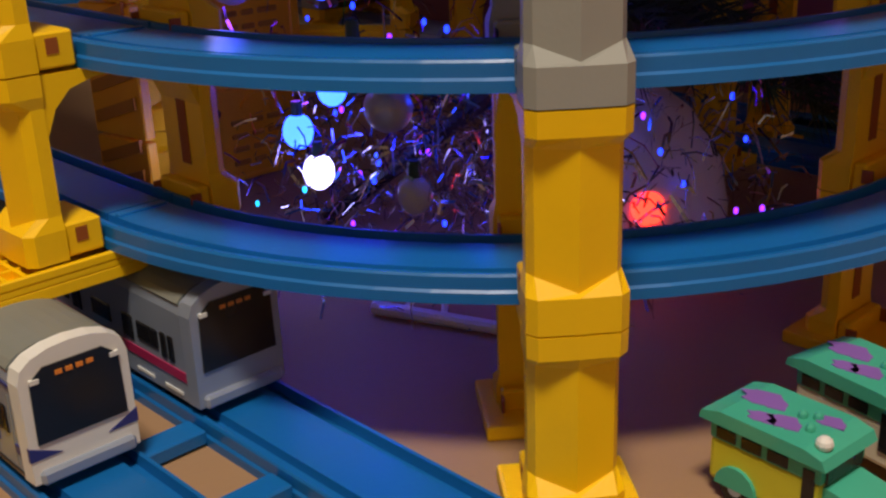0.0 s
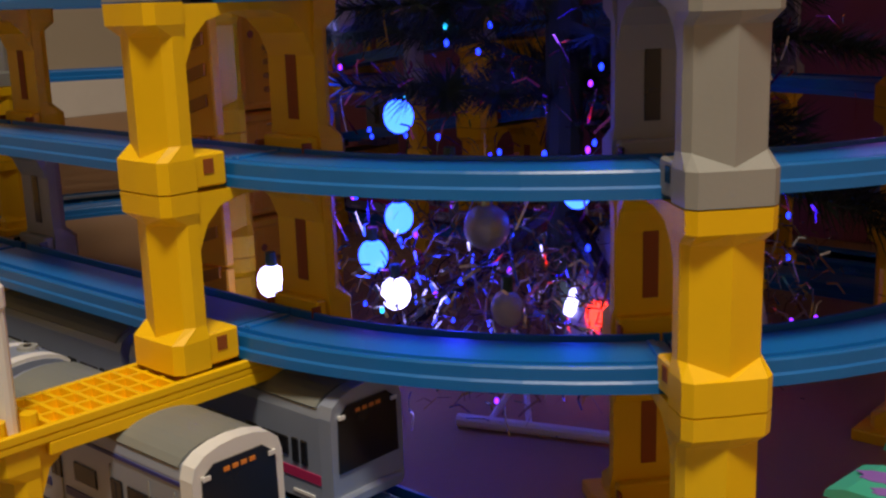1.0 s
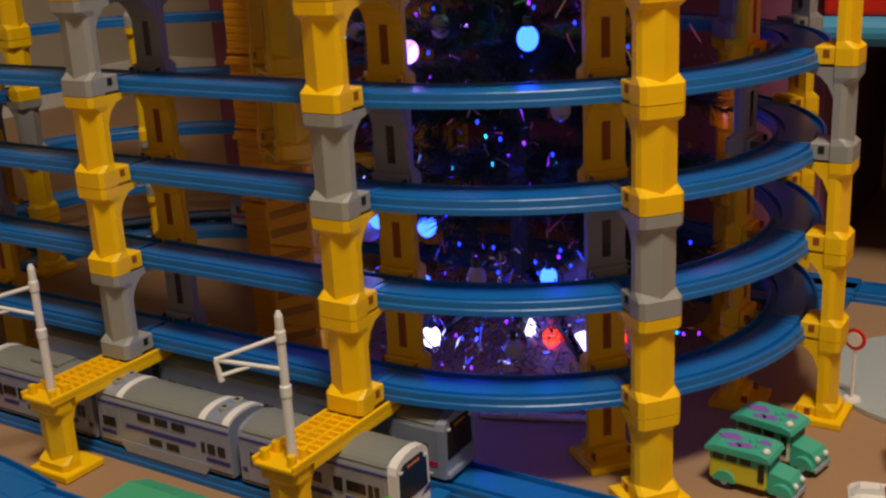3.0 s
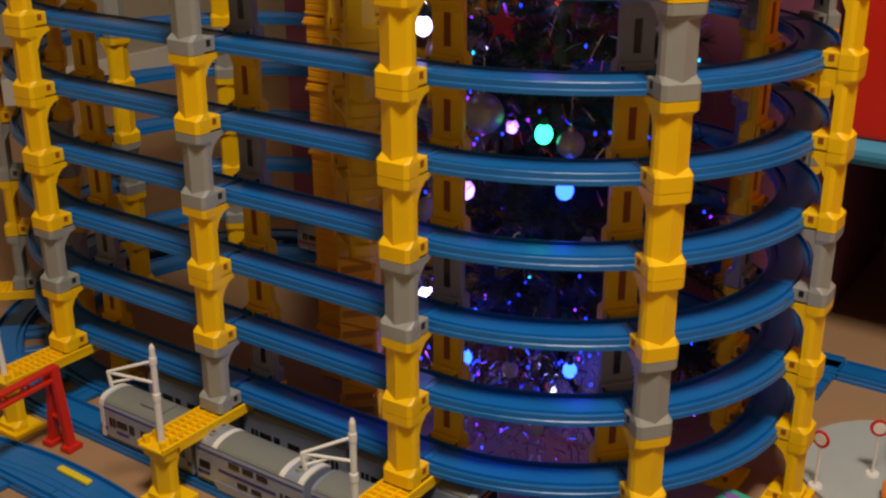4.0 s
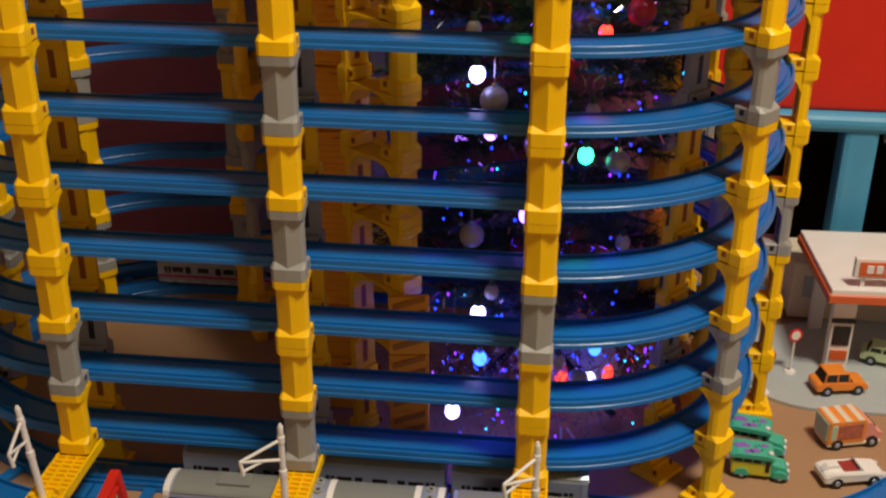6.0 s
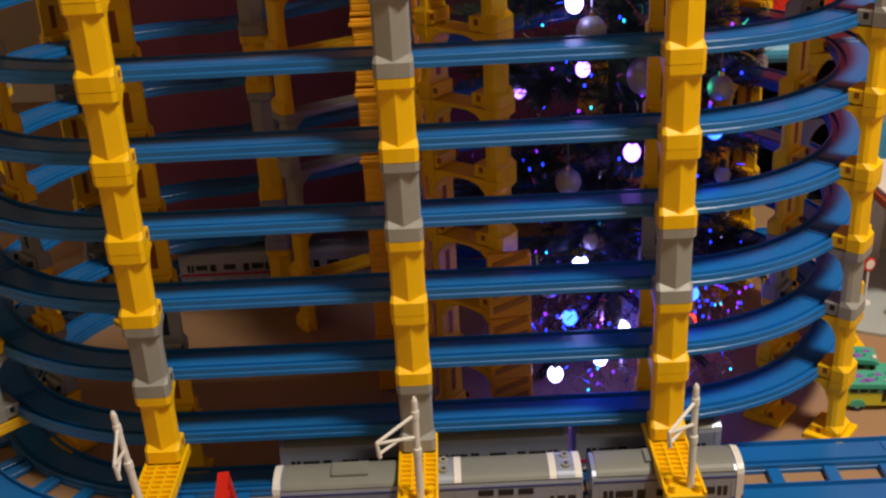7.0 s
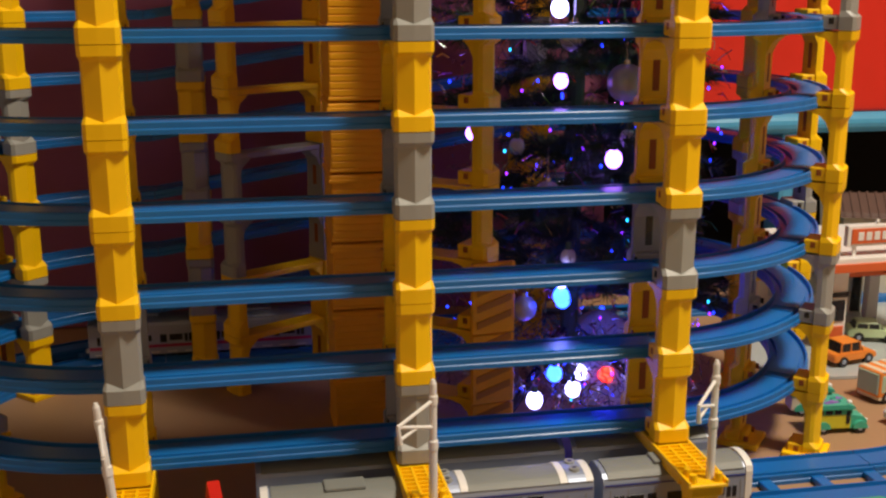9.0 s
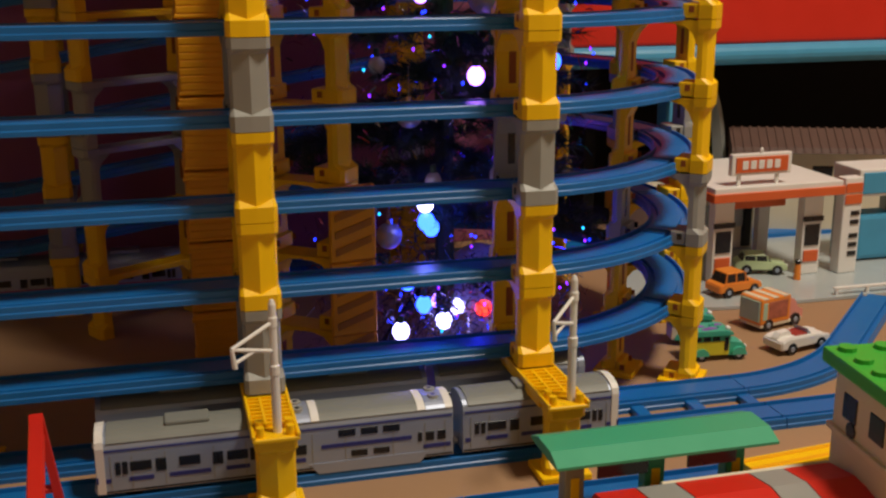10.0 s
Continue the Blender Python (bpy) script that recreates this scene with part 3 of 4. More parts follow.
for j in range(0, 3):
    t = thing("striped_panel", "amber plastic panel with slanting stripes darkened like shaded recesses", "toy panel", pose(-0.455, 0.252, j * RISE, 0, 0, 8), group="striped panels")
    part("plate", box(B_(), -0.020, 0.020, -0.003, 0.003, 0.0006, RISE - 0.0006, 0.0008), AMBER, t)
    for i in range(4):
        z = 0.006 + i * 0.015
        # raised bars whose brown paints the shade of recesses
        part("stripe", prism(B_(), [(-0.016, z), (0.016, z + 0.010), (0.016, z + 0.016), (-0.016, z + 0.006)], -0.0046, -0.0028, axis="y"), RECESS_AMBER, t)


def long_gate(colour, m):
    mat = YELLOW if colour == "yellow" else GREY
    H = 0.052
    t = thing("long_pier", "%s plastic gate pier with a long cross beam" % colour, "track pier", m, group="long gate piers")
    part("column", column_mesh(), mat, t, m=pose(0, -H, 0))
    part("column", column_mesh(), mat, t, m=pose(0, H, 0, 0, 0, 180))
    part("cross_beam", box(B_(), -0.012, 0.012, -H + 0.0010, H - 0.0010, RISE - 0.007, RISE - 0.001, 0.0008), mat, t)
    for s in (-1, 1):
        a = s * (H - 0.0010)
        prof = [(a, RISE - 0.026), (a - s * 0.004, RISE - 0.016), (a - s * 0.014, RISE - 0.0074), (a, RISE - 0.0072)]
        part("arch_bracket", prism(B_(), prof, -0.011, 0.011, axis="x"), mat, t)
    # slot shade painted by a thin dark piece on the column's back
    part("slot", box(B_(), -0.003, 0.003, H - 0.0012, H - 0.0002, 0.019, 0.046), HOLE_SHADE, t, "recessed slot shown by painted shade")
    return t


LG = {}
for j in range(0, LEVELS + 1):
    c = "grey" if j in (2, 3, 7) else "yellow"
    m = pose(-0.631, 0.524, j * RISE, 0, 0, -59)
    LG[c] = copy_thing(LG[c], m) if c in LG else long_gate(c, m)


# ---- backdrop furniture ----
bp = thing("toy_chest", "tall maroon toy chest standing behind the tower", "toy chest")
part("front_panel", box(B_(), -1.00, -0.175, 0.760, 0.775, 0.0, 0.95, 0.003), MAROON, bp)
part("side_panel", box(B_(), -1.00, -0.985, 0.776, 1.10, 0.0, 0.95, 0.003), MAROON, bp)
part("side_panel", box(B_(), -0.19, -0.175, 0.776, 1.10, 0.0, 0.95, 0.003), MAROON, bp)
part("top_panel", box(B_(), -1.00, -0.175, 0.760, 1.10, 0.951, 0.966, 0.003), MAROON, bp)

rt = thing("play_table", "red and blue plastic play table with an open dark underside", "play table")
part("red_panel", box(B_(), -0.165, 1.30, 0.690, 0.710, 0.264, 0.75, 0.004), RED, rt)
part("blue_rail", cyl(B_(), (-0.170, 0.687, 0.2505), (1.30, 0.687, 0.2505), 0.0135, None, 16), SKYBLUE, rt)
for x in (0.062, 1.24):
    part("leg", box(B_(), x - 0.022, x + 0.022, 0.680, 0.720, 0.0, 0.245, 0.008), SKYBLUE, rt)
for x in (0.105, 1.2):
    ring = []
    for k in range(9):
        a = radians(90 * k / 8)
        ring.append([(x + 0.045 * math.sin(a) + 0.011 * math.cos(q) * math.sin(a), 0.735 + 0.009 * math.sin(q), 0.05 + 0.17 * math.cos(a) + 0.011 * math.cos(q) * math.cos(a)) for q in (0, 1.57, 3.14, 4.71)])
    ring.append([(x + 0.045 + 0.011 * math.cos(q), 0.735 + 0.009 * math.sin(q), 0.0) for q in (0, 1.57, 3.14, 4.71)])
    part("brace", loft(B_(), ring), GREY, rt, "grey curved brace")
part("tabletop", box(B_(), -0.165, 1.30, 0.711, 1.35, 0.735, 0.75, 0.003), RED, rt)
# added black sheets stand in for the deep shade under the table
part("back_cloth", box(B_(), -0.165, 1.30, 1.32, 1.34, 0.0, 0.734), UNDER_SHADE, rt)
part("side_cloth", box(B_(), -0.028, -0.012, 0.80, 1.319, 0.0, 0.734), UNDER_SHADE, rt)
part("floor_cloth", box(B_(), -0.010, 1.30, 0.80, 1.318, 0.001, 0.004), UNDER_SHADE, rt)


# ---- christmas tree ----
rng = random.Random(7)
TX, TY = -0.335, 0.405
tree = thing("christmas_tree", "dark green artificial christmas tree standing inside the spiral", "christmas tree", pose(TX, TY, 0))
bm = B_()
loft(bm, [[(r * math.cos(2 * math.pi * i / 10), r * math.sin(2 * math.pi * i / 10), z) for i in range(10)] for r, z in ((0.010, 0.02), (0.0095, 0.3), (0.008, 0.7), (0.004, 1.05))])
part("trunk", bm, BARK, tree)
for i in range(3):
    a = 2 * math.pi * i / 3 - 0.45
    part("stand_leg", cyl(B_(), (0, 0, 0.085), (0.105 * math.cos(a), 0.105 * math.sin(a), 0.004), 0.0055, 0.0045, 8), BLACK, tree, "black slanted stand leg")


def needles(verts, faces, p, d, n, length, spread=1.0):
    """Thin needle blades round a twig from p along d."""
    d = d.normalized()
    side = d.cross(Vector((0, 0, 1)))
    side = side.normalized() if side.length > 0.01 else Vector((1, 0, 0))
    up = side.cross(d)
    for i in range(n):
        u = rng.random()
        a = rng.uniform(0, 2 * math.pi)
        q = p + d * (u * length)
        way = (side * math.cos(a) + up * math.sin(a)) * spread + d * 0.8
        tip = q + way.normalized() * rng.uniform(0.012, 0.022)
        b = d.cross(way).normalized() * 0.0007
        k = len(verts)
        verts += [q - b, q + b, tip]
        faces.append((k, k + 1, k + 2))


verts, faces, tverts, tfaces = [], [], [], []
limb_tips = []
for i in range(120):
    z = 0.13 + 0.90 * (i / 119)
    reach = (0.150 if z < 0.75 else 0.150 * max(0.15, (1.12 - z) / 0.37)) * rng.uniform(0.65, 1.0)
    a = i * 2.399 + rng.uniform(-0.3, 0.3)
    p0 = Vector((0.006 * math.cos(a), 0.006 * math.sin(a), z))
    d = Vector((math.cos(a), math.sin(a), rng.uniform(-0.15, 0.35)))
    tip = p0 + d.normalized() * reach
    tip.z -= 0.015
    limb_tips.append(tip)
    needles(verts, faces, p0, tip - p0, 330, (tip - p0).length)
    for s in (-1, 1):
        for f in (0.45, 0.75):
            q = p0.lerp(tip, f)
            d2 = (tip - p0).normalized() + s * 0.9 * (tip - p0).cross(Vector((0, 0, 1))).normalized()
            needles(verts, faces, q, d2, 130, reach * 0.42)
for a, z0, reach, drop in ((0.15, 0.150, 0.165, 0.055), (-0.35, 0.175, 0.150, 0.05), (3.35, 0.235, 0.175, 0.03), (3.6, 0.420, 0.165, 0.03), (0.5, 0.260, 0.150, 0.04), (-1.0, 0.300, 0.135, 0.03)):
    p0 = Vector((0, 0, z0))
    tip = Vector((reach * math.cos(a), reach * math.sin(a), z0 - drop))
    needles(verts, faces, p0, tip - p0, 420, (tip - p0).length)
    for s in (-1, 1):
        for f in (0.5, 0.65, 0.8):
            d2 = (tip - p0).normalized() + s * 0.8 * (tip - p0).cross(Vector((0, 0, 1))).normalized()
            needles(verts, faces, p0.lerp(tip, f), d2, 130, 0.055)
me = bpy.data.meshes.new("crown")
me.from_pydata([tuple(v) for v in verts], [], faces)
me.materials.append(NEEDLE)
cr = new("crown", me)
cr.parent = tree
cr["kind"] = "stuff"
for i in range(0, 120, 5):
    z = 0.13 + 0.90 * (i / 119)
    part("limb", cyl(B_(), (0, 0, z), tuple(limb_tips[i]), 0.0028, 0.0012, 6), BARK, tree)

# tinsel: loose curling strips through the crown and heaped at the foot
def tinsel(name, label, count, zlo, zhi, rlo, rhi, mat):
    v, f = [], []
    for i in range(count):
        a, r, z = rng.uniform(0, 2 * math.pi), rng.uniform(rlo, rhi), rng.uniform(zlo, zhi)
        p = Vector((r * math.cos(a), r * math.sin(a), z))
        d = Vector((rng.uniform(-1, 1), rng.uniform(-1, 1), rng.uniform(-1, 1))).normalized()
        w = d.cross(Vector((rng.uniform(-1, 1), rng.uniform(-1, 1), rng.uniform(-1, 1)))).normalized() * rng.uniform(0.0003, 0.0008)
        L = rng.uniform(0.006, 0.018)
        k = len(v)
        bend = Vector((0, 0, -L * 0.3))
        mid = p + d * (L * 0.5) + w * 2
        v += [p - w, p + w, mid + w, mid - w, p + d * L + bend + w, p + d * L + bend - w]
        f += [(k, k + 1, k + 2, k + 3), (k + 3, k + 2, k + 4, k + 5)]
    v = [(x[0], x[1], max(0.002, x[2])) for x in v]
    me = bpy.data.meshes.new(name)
    me.from_pydata(v, [], f)
    me.materials.append(mat)
    ob = new(name, me)
    ob.matrix_basis = pose(TX, TY, 0)
    return tagged(ob, label, "tinsel", kind="stuff")


PINKTIN = material("violet_tinsel", (0.55, 0.15, 0.65), 0.15, metal=1.0)
GREENTIN = material("green_tinsel", (0.10, 0.45, 0.25), 0.2, metal=1.0)
tinsel("tinsel", "shiny silver tinsel heaped round the foot of the tree", 2600, 0.004, 0.085, 0.02, 0.140, TINSEL)
tinsel("tinsel", "silver tinsel strands hanging in the tree", 1500, 0.10, 0.75, 0.04, 0.150, TINSEL)
tinsel("tinsel", "violet tinsel strands hanging in the tree", 1500, 0.06, 0.75, 0.04, 0.150, PINKTIN)
tinsel("tinsel", "green tinsel strands hanging in the tree", 250, 0.10, 0.75, 0.04, 0.150, GREENTIN)

GLOWS = {
    "blue": glow("blue_bulb", (0.012, 0.05, 1.0), 14.0), "white": glow("cool_white_bulb", (0.42, 0.40, 1.0), 9.0), "violet": glow("violet_bulb", (0.33, 0.14, 1.0), 8.0),
    "red": glow("red_bulb", (1.0, 0.03, 0.015), 5.0), "green": glow("green_bulb", (0.03, 1.0, 0.42), 6.0), "cyan": glow("cyan_bulb", (0.03, 0.45, 1.0), 8.0),
    "spark_blue": glow("blue_fairy_lamp", (0.01, 0.03, 1.0), 5.0), "spark_violet": glow("violet_fairy_lamp", (0.22, 0.02, 1.0), 4.0), "spark_cyan": glow("cyan_fairy_lamp", (0.02, 0.5, 1.0), 3.0),
}
# white dome at the foot
dm = thing("tree_ornament_house", "white dome ornament with round windows under the tree", "ornament", pose(TX + 0.045, TY + 0.030, 0))
bm = B_()
loft(bm, [[(r * math.cos(2 * math.pi * i / 20), r * math.sin(2 * math.pi * i / 20), z) for i in range(20)] for r, z in ((0.055, 0.0), (0.055, 0.02), (0.050, 0.045), (0.036, 0.068), (0.018, 0.082), (0.004, 0.088))])
part("shell", bm, WHITE, dm, smooth=True)
part("base_ring", cyl(B_(), (0, 0, 0.0005), (0, 0, 0.006), 0.058, 0.057, 24), CREAM, dm)
for a, col in ((-2.3, "white"), (-1.75, "red"), (-1.2, "white"), (-0.65, "red"), (-2.85, "violet")):
    m = pose(0.0525 * math.cos(a), 0.0525 * math.sin(a), 0.034, 0, 70, math.degrees(a))
    part("round_window", cyl(B_(), (0, 0, -0.001), (0, 0, 0.0012), 0.0085, 0.0075, 16), GLOWS[col], dm, "glowing round window", m=m)

# light bulbs of the tree
SOCKET = material("bulb_socket_green", (0.015, 0.05, 0.02), 0.5)


def bulb(colour, p, r=0.0065):
    t = thing("light_bulb", "glowing %s round light bulb on the christmas tree" % colour, "light bulb", pose(*p), group="tree lights")
    part("globe", ball(B_(), (0, 0, 0), r, 1.15, 14), GLOWS[colour], t, smooth=True)
    part("socket", cyl(B_(), (0, 0, r * 0.9), (0, 0, r * 0.9 + 0.008), 0.003, 0.0026, 8), SOCKET, t)
    return t


# on the front of the crown, by place
for c, p in (("blue", (-0.390, 0.332, 0.084)), ("blue", (-0.381, 0.303, 0.070)), ("blue", (-0.371, 0.315, 0.140)), ("white", (-0.412, 0.262, 0.061)),
             ("white", (-0.388, 0.266, 0.175)), ("blue", (-0.386, 0.272, 0.157)), ("violet", (-0.344, 0.262, 0.284)), ("white", (-0.363, 0.300, 0.054)),
             ("white", (-0.394, 0.272, 0.415)), ("green", (-0.292, 0.300, 0.332)), ("blue", (-0.265, 0.290, 0.291))):
    bulb(c, p, 0.0075)
# round the rest of the crown: turn and height
for c, a, z in (("blue", -0.9, 0.110), ("violet", -2.0, 0.350), ("red", -1.1, 0.450), ("green", -1.75, 0.490), ("violet", -1.3, 0.530), ("red", -1.6, 0.575), ("blue", 0.3, 0.330), ("violet", 2.5, 0.28)):
    r = rng.uniform(0.095, 0.130)
    bulb(c, (TX + r * math.cos(a), TY + r * math.sin(a), z), 0.0065)
# tiny lamps of the fairy string
FAIRY = [GLOWS[c] for c in ("spark_blue", "spark_violet", "spark_cyan", "spark_blue", "spark_violet")]
for i in range(170):
    a, r, z = rng.uniform(-3.1, 0.4), rng.uniform(0.07, 0.150), rng.uniform(0.015, 0.62) ** 1.25
    t = part("fairy_light", ball(B_(), (0, 0, 0), 0.0011, 1.5, 8), FAIRY[(i * 7 + i // 3) % 5 if i % 3 else 0], None, m=pose(TX + r * math.cos(a), TY + r * math.sin(a), z))
    tagged(t, "tiny glowing fairy light in the christmas tree", "fairy light", group="fairy lights")
# added unseen fill lamps boost the bulbs' glow; the 1.8 one tints the chest
for c, a, r, z, w in (((0.02, 0.03, 1.0), -1.5, 0.10, 0.10, 0.065), ((0.30, 0.06, 1.0), -2.2, 0.11, 0.09, 0.018), ((0.02, 0.04, 1.0), -0.8, 0.10, 0.20, 0.06), ((0.45, 0.15, 1.0), 1.8, 0.19, 0.40, 0.07), ((0.06, 0.04, 1.0), -2.6, 0.13, 0.35, 0.025), ((0.15, 0.05, 1.0), -1.2, 0.11, 0.45, 0.025), ((0.40, 0.12, 1.0), 0.6, 0.16, 0.20, 0.015)):
    point_lamp("tree_light_glow", (TX + r * math.cos(a), TY + r * math.sin(a), z), w, c)

# hanging baubles
BAUBLE = material("frosted_silver_bauble", (0.40, 0.40, 0.40), 0.38, metal=0.5, bump=0.4, bump_scale=260)
OFF = material("unlit_bulb_glass", (0.45, 0.43, 0.42), 0.12, spec=0.6)
REDB = material("red_bauble", (0.45, 0.02, 0.05), 0.2)
for a, z, r, mt, lab in ((-1.55, 0.350, 0.017, BAUBLE, "frosted silver"), (-1.0, 0.330, 0.0115, BAUBLE, "frosted silver"), (-2.05, 0.250, 0.012, BAUBLE, "frosted silver"), (-1.9, 0.390, 0.013, BAUBLE, "frosted silver"), (-1.2, 0.100, 0.010, BAUBLE, "frosted silver"), (-0.9, 0.470, 0.013, REDB, "red"), (-1.7, 0.520, 0.013, BAUBLE, "frosted silver"), (-2.2, 0.140, 0.012, BAUBLE, "frosted silver")):
    t = thing("bauble", "%s round bauble hanging in the christmas tree" % lab, "bauble", pose(TX + 0.135 * math.cos(a), TY + 0.135 * math.sin(a), z), group="baubles")
    part("globe", ball(B_(), (0, 0, 0), r, 1.0, 18), mt, t, smooth=True)
    part("cap", cyl(B_(), (0, 0, r * 0.95), (0, 0, r * 0.95 + 0.004), 0.003, 0.003, 10), TINSEL, t)
    part("thread", cyl(B_(), (0, 0, r + 0.003), (0, 0, r + 0.030), 0.0004, None, 5), TINSEL, t)
for a, z in ((-1.15, 0.062), (-1.35, 0.118), (-1.9, 0.190), (-0.85, 0.240), (-1.5, 0.300), (-2.3, 0.290), (-1.2, 0.380), (-2.1, 0.450)):
    t = thing("unlit_bulb", "unlit pale round light bulb on the christmas tree", "light bulb", pose(TX + 0.128 * math.cos(a), TY + 0.128 * math.sin(a), z), group="unlit tree lights")
    part("globe", ball(B_(), (0, 0, 0), 0.0075, 1.15, 14), OFF, t, smooth=True)
    part("socket", cyl(B_(), (0, 0, 0.0068), (0, 0, 0.0150), 0.003, 0.0026, 8), SOCKET, t)
# red star ornament
t = thing("star_ornament", "dark red felt star hanging in the christmas tree", "ornament", pose(TX + 0.02, TY - 0.135, 0.425, 90, 0, 0))
part("star", prism(B_(), [((0.016 if i % 2 == 0 else 0.007) * math.sin(math.pi * i / 5), (0.016 if i % 2 == 0 else 0.007) * math.cos(math.pi * i / 5)) for i in range(10)], -0.002, 0.002), REDB, t)
# broken white rail lying by the tree
t = thing("fallen_pole", "white plastic catenary pole lying on the floor", "toy pole", pose(-0.270, 0.302, 0.0035, 0, 0, 20))
part("pole", cyl(B_(), (-0.045, 0, 0), (0.045, 0, 0), 0.0032, 0.0028, 10), WHITE, t)
part("upper_arm", cyl(B_(), (-0.030, 0, 0), (-0.024, 0.02, 0.012), 0.0014, None, 8), WHITE, t)
part("lower_arm", cyl(B_(), (-0.010, 0, 0), (-0.018, 0.02, 0.012), 0.0014, None, 8), WHITE, t)


# ---- toy vehicles ----
def wheels(t, xs, half, r, w=0.006):
    for x in xs:
        for s in (-1, 1):
            wh = part("wheel", cyl(B_(), (x, s * (half - w), r), (x, s * half, r), r, None, 18), BLACK, t)
            part("hub", cyl(B_(), (x, s * half, r), (x, s * (half + 0.0006), r), r * 0.45, r * 0.4, 12), SILVER, wh)


def truck(m, low, label):
    t = thing("toy_truck", label, "toy truck", m, group="teal trucks")
    part("side_body", box(B_(), -0.036, 0.014, -0.0145, 0.0145, 0.007, 0.026, 0.002), low, t)
    part("upper_body", box(B_(), -0.036, 0.015, -0.0150, 0.0150, 0.026, 0.0345, 0.0015), TEAL, t)
    part("roof", prism(B_(), [(-0.040, 0.0345), (0.018, 0.0345), (0.016, 0.0385), (0.008, 0.0405), (-0.030, 0.0405), (-0.039, 0.0380)], -0.0175, 0.0175, axis="y"), TEAL, t)
    part("bonnet", prism(B_(), [(0.014, 0.006), (0.037, 0.006), (0.037, 0.016), (0.033, 0.021), (0.014, 0.0245)], -0.0115, 0.0115, axis="y"), TEAL, t)
    for s in (-1, 1):
        for x in (-0.028, -0.016, -0.004):
            part("window", box(B_(), x - 0.0048, x + 0.0048, *sorted((s * 0.0145, s * 0.0154)), 0.0270, 0.0325, 0.0004), BLACK, t)
        part("door_window", box(B_(), 0.0070, 0.0125, *sorted((s * 0.0142, s * 0.0153)), 0.0140, 0.0315, 0.0004), BLACK, t)
        for x in (-0.022, 0.027):
            part("mudguard", prism(B_(), [(x + 0.0098 * math.cos(math.pi * i / 8), 0.0075 + 0.0098 * math.sin(math.pi * i / 8)) for i in range(9)], *sorted((s * 0.0105, s * 0.0162)), axis="y"), TEAL, t)
        part("headlamp", ball(B_(), (0.0368, s * 0.0075, 0.0155), 0.0028, 1.0, 10), WHITE, t)
    part("windscreen", box(B_(), 0.0146, 0.0158, -0.0120, 0.0120, 0.0255, 0.0330, 0.0004), BLACK, t)
    for x, y, a, b in ((-0.024, 0.004, 0.010, 0.006), (-0.008, -0.006, 0.007, 0.005), (0.004, 0.007, 0.006, 0.004), (-0.016, -0.009, 0.006, 0.004)):
        bm = B_()
        prism(bm, [(x + a * math.cos(2 * math.pi * i / 14) * (1 + 0.25 * math.sin(3 * i)), y + b * math.sin(2 * math.pi * i / 14) * (1 + 0.2 * math.cos(2 * i))) for i in range(14)], 0.0404, 0.0409)
        part("roof_patch", bm, PURPLE, t, "violet painted patch")
    for x, y in ((-0.006, 0.003), (-0.001, 0.006), (0.002, -0.004)):
        part("roof_knob", ball(B_(), (x, y, 0.0410), 0.0022, 1.2, 8), TEAL, t)
    part("roof_lamp", ball(B_(), (0.012, -0.010, 0.0415), 0.0035, 0.9, 10), WHITE, t, "white roof lamp")
    part("bumper", box(B_(), 0.036, 0.0395, -0.0130, 0.0130, 0.0045, 0.0085, 0.0008), SILVER, t)
    wheels(t, (-0.022, 0.027), 0.0155, 0.0075)
    return t


truck(pose(-0.096, 0.276, 0, 0, 0, -5) @ Matrix.Diagonal((0.78, 0.78, 0.78, 1)), LIME, "teal toy truck with yellow sides and violet roof patches")
truck(pose(-0.092, 0.321, 0, 0, 0, -12) @ Matrix.Diagonal((0.80, 0.80, 0.80, 1)), CREAM, "teal toy truck with cream sides and violet roof patches")


